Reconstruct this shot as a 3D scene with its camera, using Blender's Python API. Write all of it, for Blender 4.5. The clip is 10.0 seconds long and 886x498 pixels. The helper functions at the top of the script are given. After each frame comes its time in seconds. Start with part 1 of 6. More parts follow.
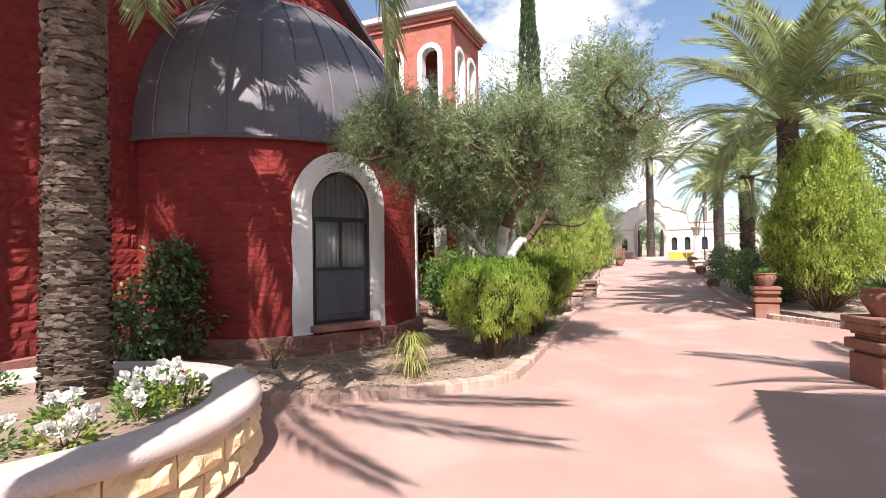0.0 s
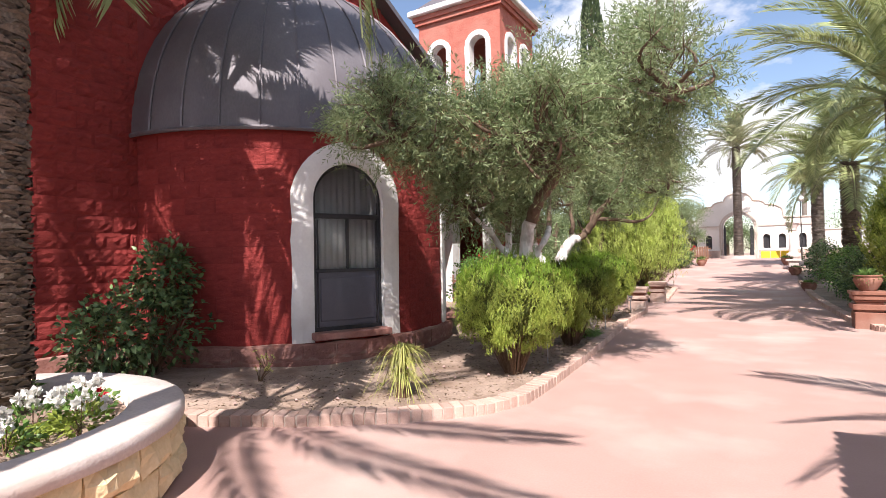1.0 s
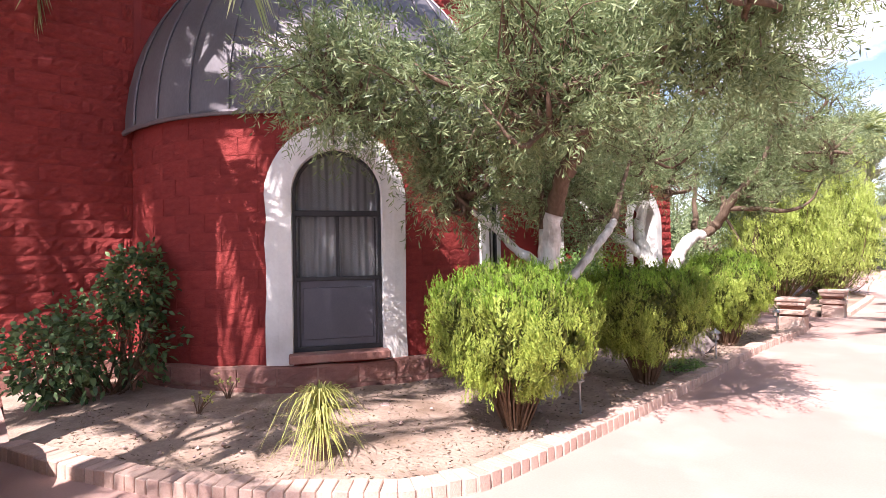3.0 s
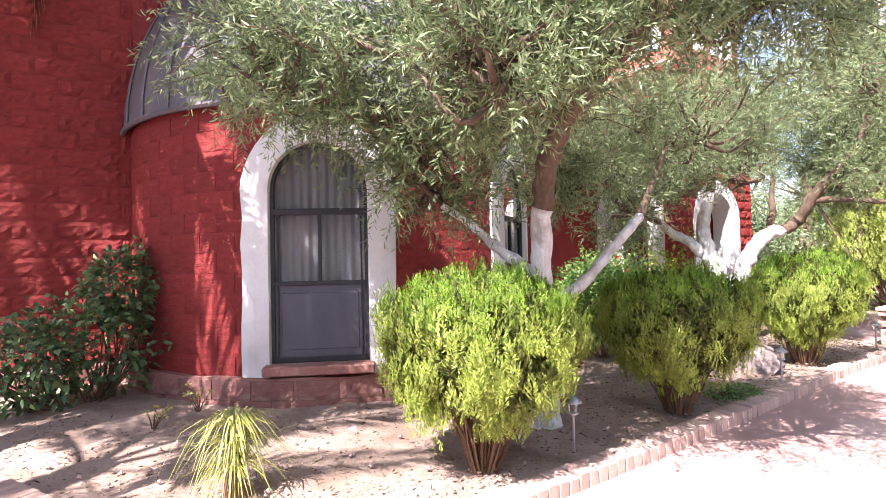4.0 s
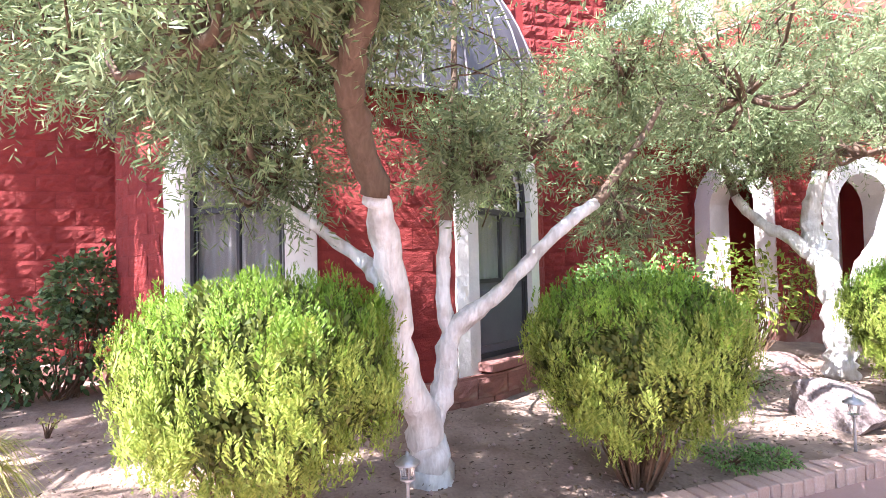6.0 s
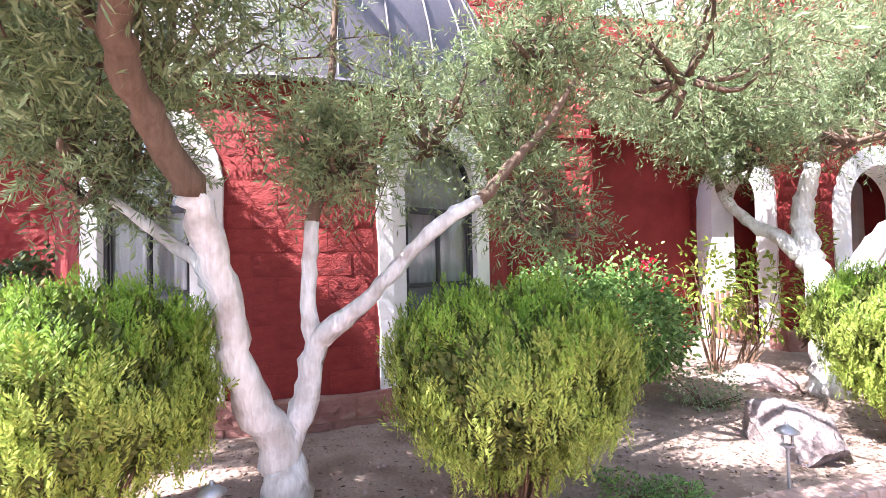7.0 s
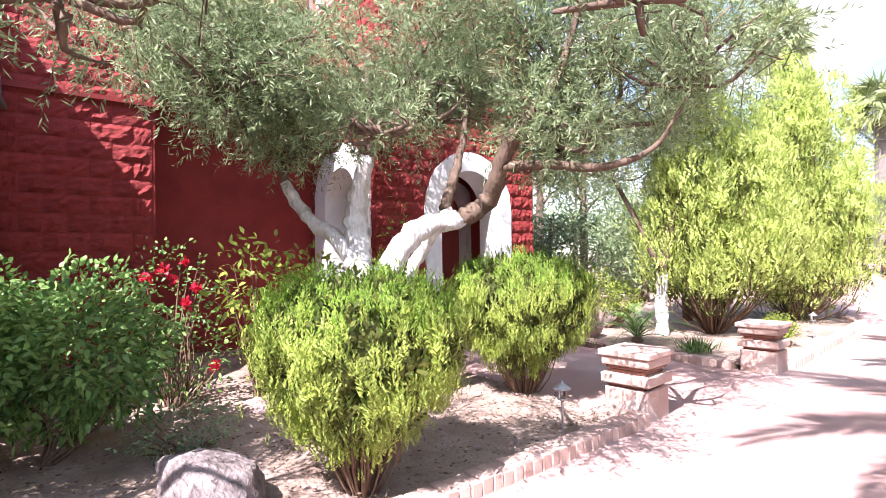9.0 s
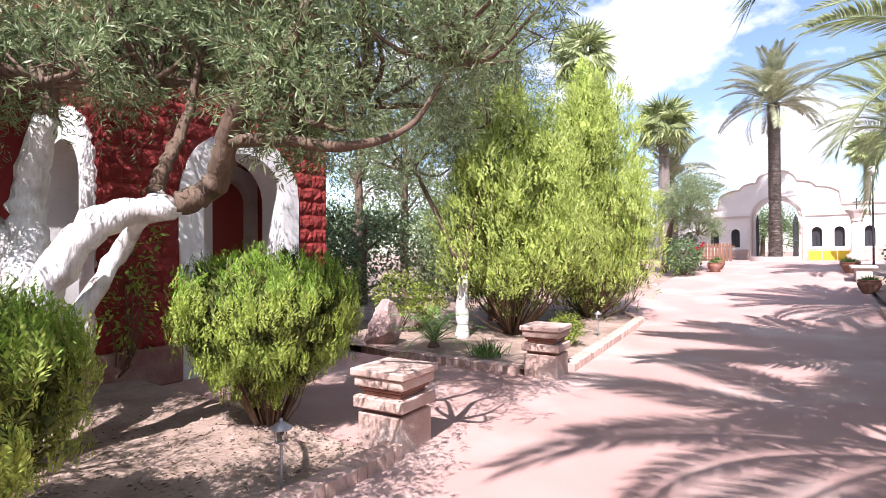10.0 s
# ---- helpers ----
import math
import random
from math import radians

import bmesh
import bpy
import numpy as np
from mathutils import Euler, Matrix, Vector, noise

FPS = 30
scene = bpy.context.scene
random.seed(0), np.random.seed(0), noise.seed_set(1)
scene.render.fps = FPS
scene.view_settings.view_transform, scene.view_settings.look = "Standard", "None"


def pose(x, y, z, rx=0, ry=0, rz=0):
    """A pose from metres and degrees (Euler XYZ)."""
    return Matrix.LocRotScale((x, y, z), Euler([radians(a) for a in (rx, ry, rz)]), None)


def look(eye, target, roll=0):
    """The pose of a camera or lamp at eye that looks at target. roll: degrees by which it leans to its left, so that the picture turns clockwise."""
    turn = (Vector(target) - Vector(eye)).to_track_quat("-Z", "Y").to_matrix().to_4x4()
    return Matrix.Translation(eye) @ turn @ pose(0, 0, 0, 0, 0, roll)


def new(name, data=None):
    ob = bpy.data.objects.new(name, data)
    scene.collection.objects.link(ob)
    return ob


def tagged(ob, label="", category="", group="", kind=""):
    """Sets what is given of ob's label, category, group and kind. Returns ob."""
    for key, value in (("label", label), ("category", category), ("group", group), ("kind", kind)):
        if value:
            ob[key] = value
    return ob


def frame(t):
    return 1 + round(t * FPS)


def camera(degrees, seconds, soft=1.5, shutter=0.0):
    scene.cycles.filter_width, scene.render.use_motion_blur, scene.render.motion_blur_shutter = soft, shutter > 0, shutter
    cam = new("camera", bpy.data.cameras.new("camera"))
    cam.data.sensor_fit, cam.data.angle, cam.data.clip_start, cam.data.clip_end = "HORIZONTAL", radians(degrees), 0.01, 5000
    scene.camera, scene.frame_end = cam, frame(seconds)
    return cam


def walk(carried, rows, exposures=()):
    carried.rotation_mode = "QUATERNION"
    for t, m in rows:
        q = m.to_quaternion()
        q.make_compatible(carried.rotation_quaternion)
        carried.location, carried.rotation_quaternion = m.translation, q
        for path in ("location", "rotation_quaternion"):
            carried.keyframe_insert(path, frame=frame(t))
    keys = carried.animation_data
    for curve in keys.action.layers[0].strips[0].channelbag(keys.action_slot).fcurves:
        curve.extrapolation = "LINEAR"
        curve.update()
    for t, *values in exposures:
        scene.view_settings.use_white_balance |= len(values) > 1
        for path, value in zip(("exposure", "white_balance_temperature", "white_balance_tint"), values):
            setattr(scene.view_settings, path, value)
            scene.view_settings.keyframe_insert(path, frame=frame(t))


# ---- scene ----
cam = camera(79.7, 10.0, soft=0.8)
# the walk: time, x, y, z as shares of its length, then yaw, pitch, roll
# the plan below is drawn in units of 0.86 m (a block course is 0.2325 units, 0.2 m)
UNIT = 0.86
METRES, EYE, TILT, LEAN, TURN = 13.6 * UNIT, 1.6 * UNIT, 0.0, 0.0, 22.9
ROWS = [
    (0.0, 0.0, 0.0, 0.0, 0.01, 0.93, 0.89),
    (0.5, 0.0327, 0.0382, -0.0016, 4.1, 0.96, 1.02),
    (1.0, 0.0654, 0.0776, -0.0005, 8.3, 1.03, 1.06),
    (1.5, 0.093, 0.1188, 0.0011, 12.55, 1.06, 1.1),
    (2.0, 0.121, 0.1618, 0.001, 16.82, 1.13, 1.17),
    (3.5, 0.1939, 0.2929, 0.0046, 30.04, 1.2, 1.2),
    (4.0, 0.2113, 0.3393, 0.0051, 34.57, 1.25, 1.21),
    (4.5, 0.2321, 0.3819, 0.0066, 39.14, 1.32, 1.26),
    (5.0, 0.2525, 0.4243, 0.0049, 43.63, 1.36, 1.23),
    (5.5, 0.2684, 0.4709, 0.004, 47.49, 1.47, 1.2),
    (7.0, 0.3147, 0.6074, 0.0044, 56.06, 1.72, 1.19),
    (7.5, 0.3289, 0.6556, 0.0033, 53.35, 1.74, 1.15),
    (8.0, 0.3429, 0.7029, 0.0042, 45.37, 1.45, 1.05),
    (8.5, 0.3562, 0.753, 0.0044, 36.8, 1.18, 0.98),
    (9.0, 0.3731, 0.8052, 0.0045, 28.58, 0.98, 0.86),
    (9.5, 0.3889, 0.8555, 0.0052, 20.25, 0.74, 0.67),
    (10.0, 0.4097, 0.9016, 0.0053, 11.92, 0.56, 0.44),
]
walk(cam, [(t, pose(0, 0, EYE, TILT, LEAN, TURN) @ pose(METRES * x, METRES * y, METRES * z, 90 + pitch, roll, yaw)) for t, x, y, z, yaw, pitch, roll in ROWS],
     exposures=[(0.0, 0.31, 6650, 14), (2.0, 0.57, 6600, 20), (3.5, 1.1, 6450, 24), (4.5, 1.61, 6200, 23), (5.5, 1.95, 6000, 21), (7.0, 1.98, 6000, 22), (8.0, 1.8, 6000, 25), (9.0, 1.38, 6050, 25), (10.0, 0.65, 6150, 22)])

# ---- light ----
SUN_ELEVATION, SUN_AZIMUTH = radians(51), Vector((0.38, -0.925, 0)).normalized()
to_sun = Vector((SUN_AZIMUTH.x * math.cos(SUN_ELEVATION), SUN_AZIMUTH.y * math.cos(SUN_ELEVATION), math.sin(SUN_ELEVATION)))
sun = new("sun", bpy.data.lights.new("sun", "SUN"))
sun.data.energy, sun.data.angle, sun.data.color = 7.4, radians(0.3), (1.0, 0.96, 0.91)
sun.matrix_world = look((0, 0, 30), Vector((0, 0, 30)) - to_sun)

world = bpy.data.worlds.new("sky")
scene.world = world
world.use_nodes = True
wn, wl = world.node_tree.nodes, world.node_tree.links
wn.clear()
sky = wn.new("ShaderNodeTexSky")
sky.sky_type, sky.sun_disc, sky.dust_density = "NISHITA", False, 0.7
sky.sun_elevation, sky.sun_rotation = SUN_ELEVATION, math.atan2(SUN_AZIMUTH.x, SUN_AZIMUTH.y)
wc = wn.new("ShaderNodeTexCoord")
wm = wn.new("ShaderNodeMapping")
wm.inputs["Scale"].default_value = (2.0, 2.0, 3.6)
wm.inputs["Location"].default_value = (0.35, 0.2, 0.1)
wm.inputs["Rotation"].default_value = (0, 0, radians(10))
wz = wn.new("ShaderNodeTexNoise")
wz.inputs["Scale"].default_value, wz.inputs["Detail"].default_value, wz.inputs["Roughness"].default_value = 1.7, 7, 0.55
wr = wn.new("ShaderNodeValToRGB")
wr.color_ramp.elements[0].position, wr.color_ramp.elements[1].position = 0.525, 0.605
wx = wn.new("ShaderNodeMixRGB")
wx.inputs[2].default_value = (8.2, 8.5, 8.9, 1)
wb = wn.new("ShaderNodeBackground")
wb.inputs["Strength"].default_value = 0.115
wo = wn.new("ShaderNodeOutputWorld")
wl.new(wc.outputs["Generated"], wm.inputs["Vector"])
wl.new(wm.outputs[0], wz.inputs["Vector"])
wl.new(wz.outputs[0], wr.inputs[0])
wl.new(wr.outputs[0], wx.inputs[0])
wh = wn.new("ShaderNodeHueSaturation")
wh.inputs["Saturation"].default_value, wh.inputs["Value"].default_value = 1.0, 1.38
wl.new(sky.outputs[0], wh.inputs["Color"])
wl.new(wh.outputs[0], wx.inputs[1])
wl.new(wx.outputs[0], wb.inputs["Color"])
wl.new(wb.outputs[0], wo.inputs["Surface"])

# ---- materials ----


def material(name, dark, light, scale=6.0, rough=0.8, metal=0.0, bump=0.3, fine=60.0, detail=6, spread=0.25, vary=0.0, island=0.0, stretch=(1, 1, 1), stain=None, stain_scale=1.3, spec=0.3, dist=0.02):
    """A surface: coarse and fine grain between two colours, stains of a third, and relief."""
    m = bpy.data.materials.new(name)
    m.use_nodes = True
    n, l = m.node_tree.nodes, m.node_tree.links
    b = n["Principled BSDF"]
    co = n.new("ShaderNodeTexCoord")
    mp = n.new("ShaderNodeMapping")
    mp.inputs["Scale"].default_value = stretch
    l.new(co.outputs["Object"], mp.inputs[0])
    a = n.new("ShaderNodeTexNoise")
    a.inputs["Scale"].default_value, a.inputs["Detail"].default_value = scale, detail
    f = n.new("ShaderNodeTexNoise")
    f.inputs["Scale"].default_value, f.inputs["Detail"].default_value = fine, 4
    for t in (a, f):
        l.new(mp.outputs[0], t.inputs["Vector"])
    mean = n.new("ShaderNodeMath")
    mean.operation = "MULTIPLY_ADD"
    mean.inputs[1].default_value = 0.4
    half = n.new("ShaderNodeMath")
    half.operation = "MULTIPLY"
    half.inputs[1].default_value = 0.6
    l.new(a.outputs[0], half.inputs[0])
    l.new(f.outputs[0], mean.inputs[0])
    l.new(half.outputs[0], mean.inputs[2])
    r = n.new("ShaderNodeValToRGB")
    r.color_ramp.elements[0].position, r.color_ramp.elements[1].position = 0.5 - spread, 0.5 + spread
    r.color_ramp.elements[0].color, r.color_ramp.elements[1].color = (*dark, 1), (*light, 1)
    l.new(mean.outputs[0], r.inputs[0])
    col = r.outputs[0]
    if stain:
        s = n.new("ShaderNodeTexNoise")
        s.inputs["Scale"].default_value, s.inputs["Detail"].default_value = stain_scale, 8
        l.new(co.outputs["Object"], s.inputs["Vector"])
        sr = n.new("ShaderNodeValToRGB")
        sr.color_ramp.elements[0].position, sr.color_ramp.elements[1].position = 0.5, 0.72
        l.new(s.outputs[0], sr.inputs[0])
        mx = n.new("ShaderNodeMixRGB")
        mx.inputs[2].default_value = (*stain, 1)
        l.new(sr.outputs[0], mx.inputs[0])
        l.new(col, mx.inputs[1])
        col = mx.outputs[0]
    for amount, node, socket in ((vary, "ShaderNodeObjectInfo", "Random"), (island, "ShaderNodeNewGeometry", "Random Per Island")):
        if amount:
            o = n.new(node)
            k = n.new("ShaderNodeMapRange")
            k.inputs["To Min"].default_value, k.inputs["To Max"].default_value = 1 - amount, 1 + amount
            l.new(o.outputs[socket], k.inputs["Value"])
            h = n.new("ShaderNodeHueSaturation")
            l.new(k.outputs[0], h.inputs["Value"])
            l.new(col, h.inputs["Color"])
            col = h.outputs[0]
    l.new(col, b.inputs["Base Color"])
    b.inputs["Roughness"].default_value, b.inputs["Metallic"].default_value = rough, metal
    b.inputs["Specular IOR Level"].default_value = spec
    if bump:
        u = n.new("ShaderNodeBump")
        u.inputs["Strength"].default_value, u.inputs["Distance"].default_value = bump, dist
        l.new(mean.outputs[0], u.inputs["Height"])
        l.new(u.outputs[0], b.inputs["Normal"])
    return m


def leaf_material(name, dark, light, glow=0.35, rough=0.5, hue=0.03):
    """Leaves: each leaf its own tone, light passing through."""
    m = bpy.data.materials.new(name)
    m.use_nodes = True
    n, l = m.node_tree.nodes, m.node_tree.links
    b = n["Principled BSDF"]
    g = n.new("ShaderNodeNewGeometry")
    r = n.new("ShaderNodeValToRGB")
    r.color_ramp.elements[0].color, r.color_ramp.elements[1].color = (*dark, 1), (*light, 1)
    l.new(g.outputs["Random Per Island"], r.inputs[0])
    co = n.new("ShaderNodeTexCoord")
    a = n.new("ShaderNodeTexNoise")
    a.inputs["Scale"].default_value = 3.0
    l.new(co.outputs["Object"], a.inputs["Vector"])
    k = n.new("ShaderNodeMapRange")
    k.inputs["From Min"].default_value, k.inputs["From Max"].default_value = 0.3, 0.7
    k.inputs["To Min"].default_value, k.inputs["To Max"].default_value = 0.7, 1.25
    l.new(a.outputs[0], k.inputs["Value"])
    h = n.new("ShaderNodeHueSaturation")
    l.new(k.outputs[0], h.inputs["Value"])
    l.new(r.outputs[0], h.inputs["Color"])
    l.new(h.outputs[0], b.inputs["Base Color"])
    b.inputs["Roughness"].default_value, b.inputs["Specular IOR Level"].default_value = rough, 0.35
    t = n.new("ShaderNodeBsdfTranslucent")
    l.new(h.outputs[0], t.inputs["Color"])
    x = n.new("ShaderNodeMixShader")
    x.inputs[0].default_value = glow
    l.new(b.outputs[0], x.inputs[1])
    l.new(t.outputs[0], x.inputs[2])
    l.new(x.outputs[0], n["Material Output"].inputs["Surface"])
    return m


def glass_material(name, tint, rough=0.03):
    m = bpy.data.materials.new(name)
    m.use_nodes = True
    b = m.node_tree.nodes["Principled BSDF"]
    b.inputs["Base Color"].default_value = (*tint, 1)
    b.inputs["Roughness"].default_value, b.inputs["Transmission Weight"].default_value, b.inputs["IOR"].default_value = rough, 1.0, 1.3
    return m


RED_BLOCK = material("red_painted_block", (0.18, 0.018, 0.016), (0.32, 0.046, 0.04), 5, 0.75, bump=0.7, fine=38, vary=0.1, island=0.06, dist=0.05, stain=(0.17, 0.016, 0.015))
TOWER_BLOCK = material("faded_red_block", (0.33, 0.085, 0.06), (0.5, 0.18, 0.135), 5, 0.8, bump=0.7, fine=38, dist=0.05, stain=(0.4, 0.17, 0.13))
RED_SMOOTH = material("red_paint", (0.18, 0.018, 0.016), (0.28, 0.036, 0.031), 3, 0.65, bump=0.35, fine=35, stain=(0.17, 0.016, 0.015))
PLINTH_RED = material("dusty_red_plinth", (0.2, 0.085, 0.072), (0.35, 0.18, 0.15), 4, 0.9, bump=0.8, fine=40, vary=0.16, stain=(0.36, 0.24, 0.2), stain_scale=2.4, dist=0.03)
WHITE = material("white_paint", (0.66, 0.65, 0.64), (0.82, 0.81, 0.79), 3, 0.7, bump=0.5, fine=30, stain=(0.55, 0.52, 0.5), dist=0.02)
LIMEWASH = material("limewash", (0.5, 0.47, 0.44), (0.83, 0.82, 0.8), 7, 0.85, bump=0.9, fine=46, stretch=(1, 1, 0.25), dist=0.035, spread=0.16, stain=(0.36, 0.31, 0.27), stain_scale=5.5)
BARK = material("olive_bark", (0.07, 0.045, 0.03), (0.2, 0.14, 0.1), 9, 0.9, bump=1.0, fine=40, stretch=(1, 1, 0.2), dist=0.03)
METAL_ROOF = material("weathered_sheet_metal", (0.105, 0.098, 0.108), (0.185, 0.17, 0.185), 2, 0.55, 0.3, bump=0.12, fine=50, stain=(0.12, 0.105, 0.115), stretch=(1, 1, 0.4))
DARK_METAL = material("dark_window_metal", (0.03, 0.03, 0.035), (0.055, 0.055, 0.06), 8, 0.45, 0.2, bump=0.1)
GREY_PANEL = material("grey_door_panel", (0.078, 0.078, 0.097), (0.115, 0.115, 0.142), 4, 0.38, 0.1, bump=0.08)
CURTAIN = material("pale_curtain", (0.36, 0.35, 0.35), (0.52, 0.5, 0.5), 3, 0.9, bump=0.1)
GLASS = glass_material("window_glass", (0.75, 0.78, 0.8))
PAVING = material("salmon_concrete", (0.34, 0.208, 0.18), (0.44, 0.29, 0.253), 1.3, 0.85, bump=0.25, fine=70, stain=(0.46, 0.35, 0.31), stain_scale=0.7, spread=0.3, dist=0.01)
EARTH = material("sandy_soil", (0.21, 0.147, 0.112), (0.41, 0.31, 0.25), 4, 0.95, bump=1.0, fine=38, stain=(0.19, 0.13, 0.095), stain_scale=2.2, spread=0.2, dist=0.03)
BRICK = material("pale_brick", (0.4, 0.26, 0.21), (0.54, 0.39, 0.33), 9, 0.85, bump=0.5, fine=70, vary=0.16, stain=(0.52, 0.44, 0.39), stain_scale=5)
MORTAR = material("mortar", (0.42, 0.34, 0.29), (0.5, 0.42, 0.36), 10, 0.95, bump=0.4)
SANDSTONE = material("yellow_split_stone", (0.58, 0.43, 0.24), (0.78, 0.63, 0.4), 6, 0.9, bump=0.9, fine=40, vary=0.1, dist=0.03)
COPING = material("pale_coping", (0.42, 0.35, 0.325), (0.6, 0.52, 0.485), 4, 0.85, bump=0.5, fine=50, stain=(0.5, 0.41, 0.36), spread=0.18, stain_scale=3)
TERRACOTTA = material("terracotta", (0.2, 0.085, 0.06), (0.32, 0.15, 0.105), 6, 0.8, bump=0.3, fine=40, stain=(0.34, 0.22, 0.175))
ROCK = material("grey_rock", (0.13, 0.105, 0.1), (0.34, 0.285, 0.268), 6, 0.95, bump=1.0, fine=30, dist=0.06, spread=0.14, stain=(0.13, 0.1, 0.095), stain_scale=4)
PALE_ROCK = material("pinkish_boulder", (0.3, 0.2, 0.18), (0.46, 0.33, 0.3), 4, 0.9, bump=1.0, fine=25, dist=0.05)
PLASTER = material("white_plaster", (0.66, 0.63, 0.59), (0.76, 0.73, 0.69), 1.5, 0.85, bump=0.15, fine=30)
LAMP_METAL = material("silver_lamp_metal", (0.28, 0.28, 0.29), (0.44, 0.44, 0.45), 20, 0.4, 0.6, bump=0.05)
LAMP_GLASS = glass_material("lamp_glass", (0.9, 0.9, 0.88), 0.15)
PALM_BARK = material("palm_bark", (0.055, 0.04, 0.031), (0.27, 0.21, 0.165), 8, 0.95, bump=1.0, fine=40, island=0.35, dist=0.03)
PALM_BARK_GREY = material("grey_palm_bark", (0.1, 0.085, 0.075), (0.28, 0.235, 0.2), 8, 0.95, bump=1.0, fine=40, island=0.3, dist=0.03)
# dry brown-green, darker than the outer leaves to put shade into the gaps
THUJA_INNER_SHADED = leaf_material("thuja_inner_leaf", (0.05, 0.075, 0.015), (0.17, 0.19, 0.04), 0.25, 0.7)
TWIG = material("brown_twig", (0.09, 0.05, 0.03), (0.2, 0.125, 0.08), 20, 0.9, bump=0.3)
WOOD = material("weathered_wood", (0.14, 0.07, 0.045), (0.24, 0.13, 0.085), 10, 0.8, bump=0.4, stretch=(1, 1, 0.1))
YELLOW = material("yellow_paint", (0.72, 0.5, 0.03), (0.8, 0.6, 0.05), 6, 0.7, bump=0.2)
BRONZE = material("bell_bronze", (0.06, 0.05, 0.035), (0.12, 0.1, 0.06), 10, 0.5, 0.7, bump=0.1)
ROOF_TILE = material("clay_roof_tile", (0.3, 0.12, 0.08), (0.42, 0.2, 0.13), 6, 0.85, bump=0.4, vary=0.15)
DARK_ROOM = material("dim_plaster", (0.3, 0.06, 0.05), (0.36, 0.08, 0.07), 3, 0.9, bump=0.2)

OLIVE_LEAF = leaf_material("olive_leaf", (0.13, 0.19, 0.085), (0.35, 0.42, 0.215), 0.4, 0.45)
THUJA_LEAF = leaf_material("thuja_leaf", (0.18, 0.26, 0.034), (0.45, 0.53, 0.11), 0.35, 0.55)
THUJA_CLIPPED = leaf_material("thuja_leaf_green", (0.13, 0.24, 0.022), (0.29, 0.44, 0.055), 0.35, 0.55)
THUJA_TOP = leaf_material("thuja_leaf_yellow", (0.34, 0.43, 0.09), (0.57, 0.65, 0.19), 0.42, 0.55)
GREEN_LEAF = leaf_material("green_leaf", (0.06, 0.14, 0.03), (0.27, 0.42, 0.12), 0.35, 0.4)
DARK_LEAF = leaf_material("dark_rose_leaf", (0.028, 0.065, 0.024), (0.19, 0.28, 0.11), 0.2, 0.4)
LIME_LEAF = leaf_material("lime_leaf", (0.15, 0.22, 0.03), (0.36, 0.42, 0.08), 0.4, 0.4)
PALM_LEAF = leaf_material("palm_leaf", (0.22, 0.28, 0.11), (0.56, 0.6, 0.32), 0.38, 0.4)
GREY_PALM_LEAF = leaf_material("grey_palm_leaf", (0.25, 0.27, 0.16), (0.46, 0.47, 0.31), 0.3, 0.45)
GRASS_LEAF = leaf_material("straw_green_leaf", (0.3, 0.34, 0.08), (0.58, 0.55, 0.2), 0.35, 0.5)
FAR_LEAF = leaf_material("far_leaf", (0.09, 0.14, 0.06), (0.24, 0.31, 0.14), 0.3, 0.6)
CYPRESS_LEAF = leaf_material("cypress_leaf", (0.03, 0.055, 0.025), (0.1, 0.14, 0.06), 0.2, 0.6)
RED_PETAL = leaf_material("red_petal", (0.55, 0.01, 0.03), (0.75, 0.03, 0.07), 0.3, 0.5)
WHITE_PETAL = leaf_material("white_petal", (0.72, 0.70, 0.66), (0.85, 0.84, 0.8), 0.3, 0.6)

# ---- tools for shapes ----


class Geo:
    """Gathers vertices and faces of one mesh."""

    def __init__(self):
        self.v, self.f, self.n = [], [], 0

    def add(self, verts, faces):
        verts = np.asarray(verts, dtype=float)
        self.v.append(verts)
        self.f.extend([tuple(i + self.n for i in face) for face in faces])
        self.n += len(verts)
        return self

    def quads(self, verts, count):
        """count separate four-cornered leaves, their corners in order in verts"""
        self.v.append(np.asarray(verts, dtype=float))
        idx = (np.arange(count * 4).reshape(-1, 4) + self.n).tolist()
        self.f.extend(idx)
        self.n += count * 4
        return self

    def hexes(self, verts, count):
        """count separate six-cornered leaves"""
        self.v.append(np.asarray(verts, dtype=float))
        self.f.extend((np.arange(count * 6).reshape(-1, 6) + self.n).tolist())
        self.n += count * 6
        return self

    def mesh(self, name, mat, smooth=False):
        me = bpy.data.meshes.new(name)
        me.from_pydata(np.concatenate(self.v).tolist() if self.v else [], [], self.f)
        me.materials.append(mat)
        if smooth:
            me.polygons.foreach_set("use_smooth", [True] * len(me.polygons))
        me.update()
        return me


def thing(name, label, category, at=(0, 0, 0), turn=0, group="", kind=""):
    ob = new(name)
    ob.matrix_basis = pose(*at, 0, 0, turn)
    return tagged(ob, label, category, group, kind)


def part(name, geo, mat, parent, label="", smooth=False):
    ob = new(name, geo.mesh(name, mat, smooth) if isinstance(geo, Geo) else geo)
    ob.parent = parent
    if label:
        tagged(ob, label)
    return ob


def alone(name, geo, mat, label, category, group="", kind="", smooth=False):
    return tagged(new(name, geo.mesh(name, mat, smooth)), label, category, group, kind)


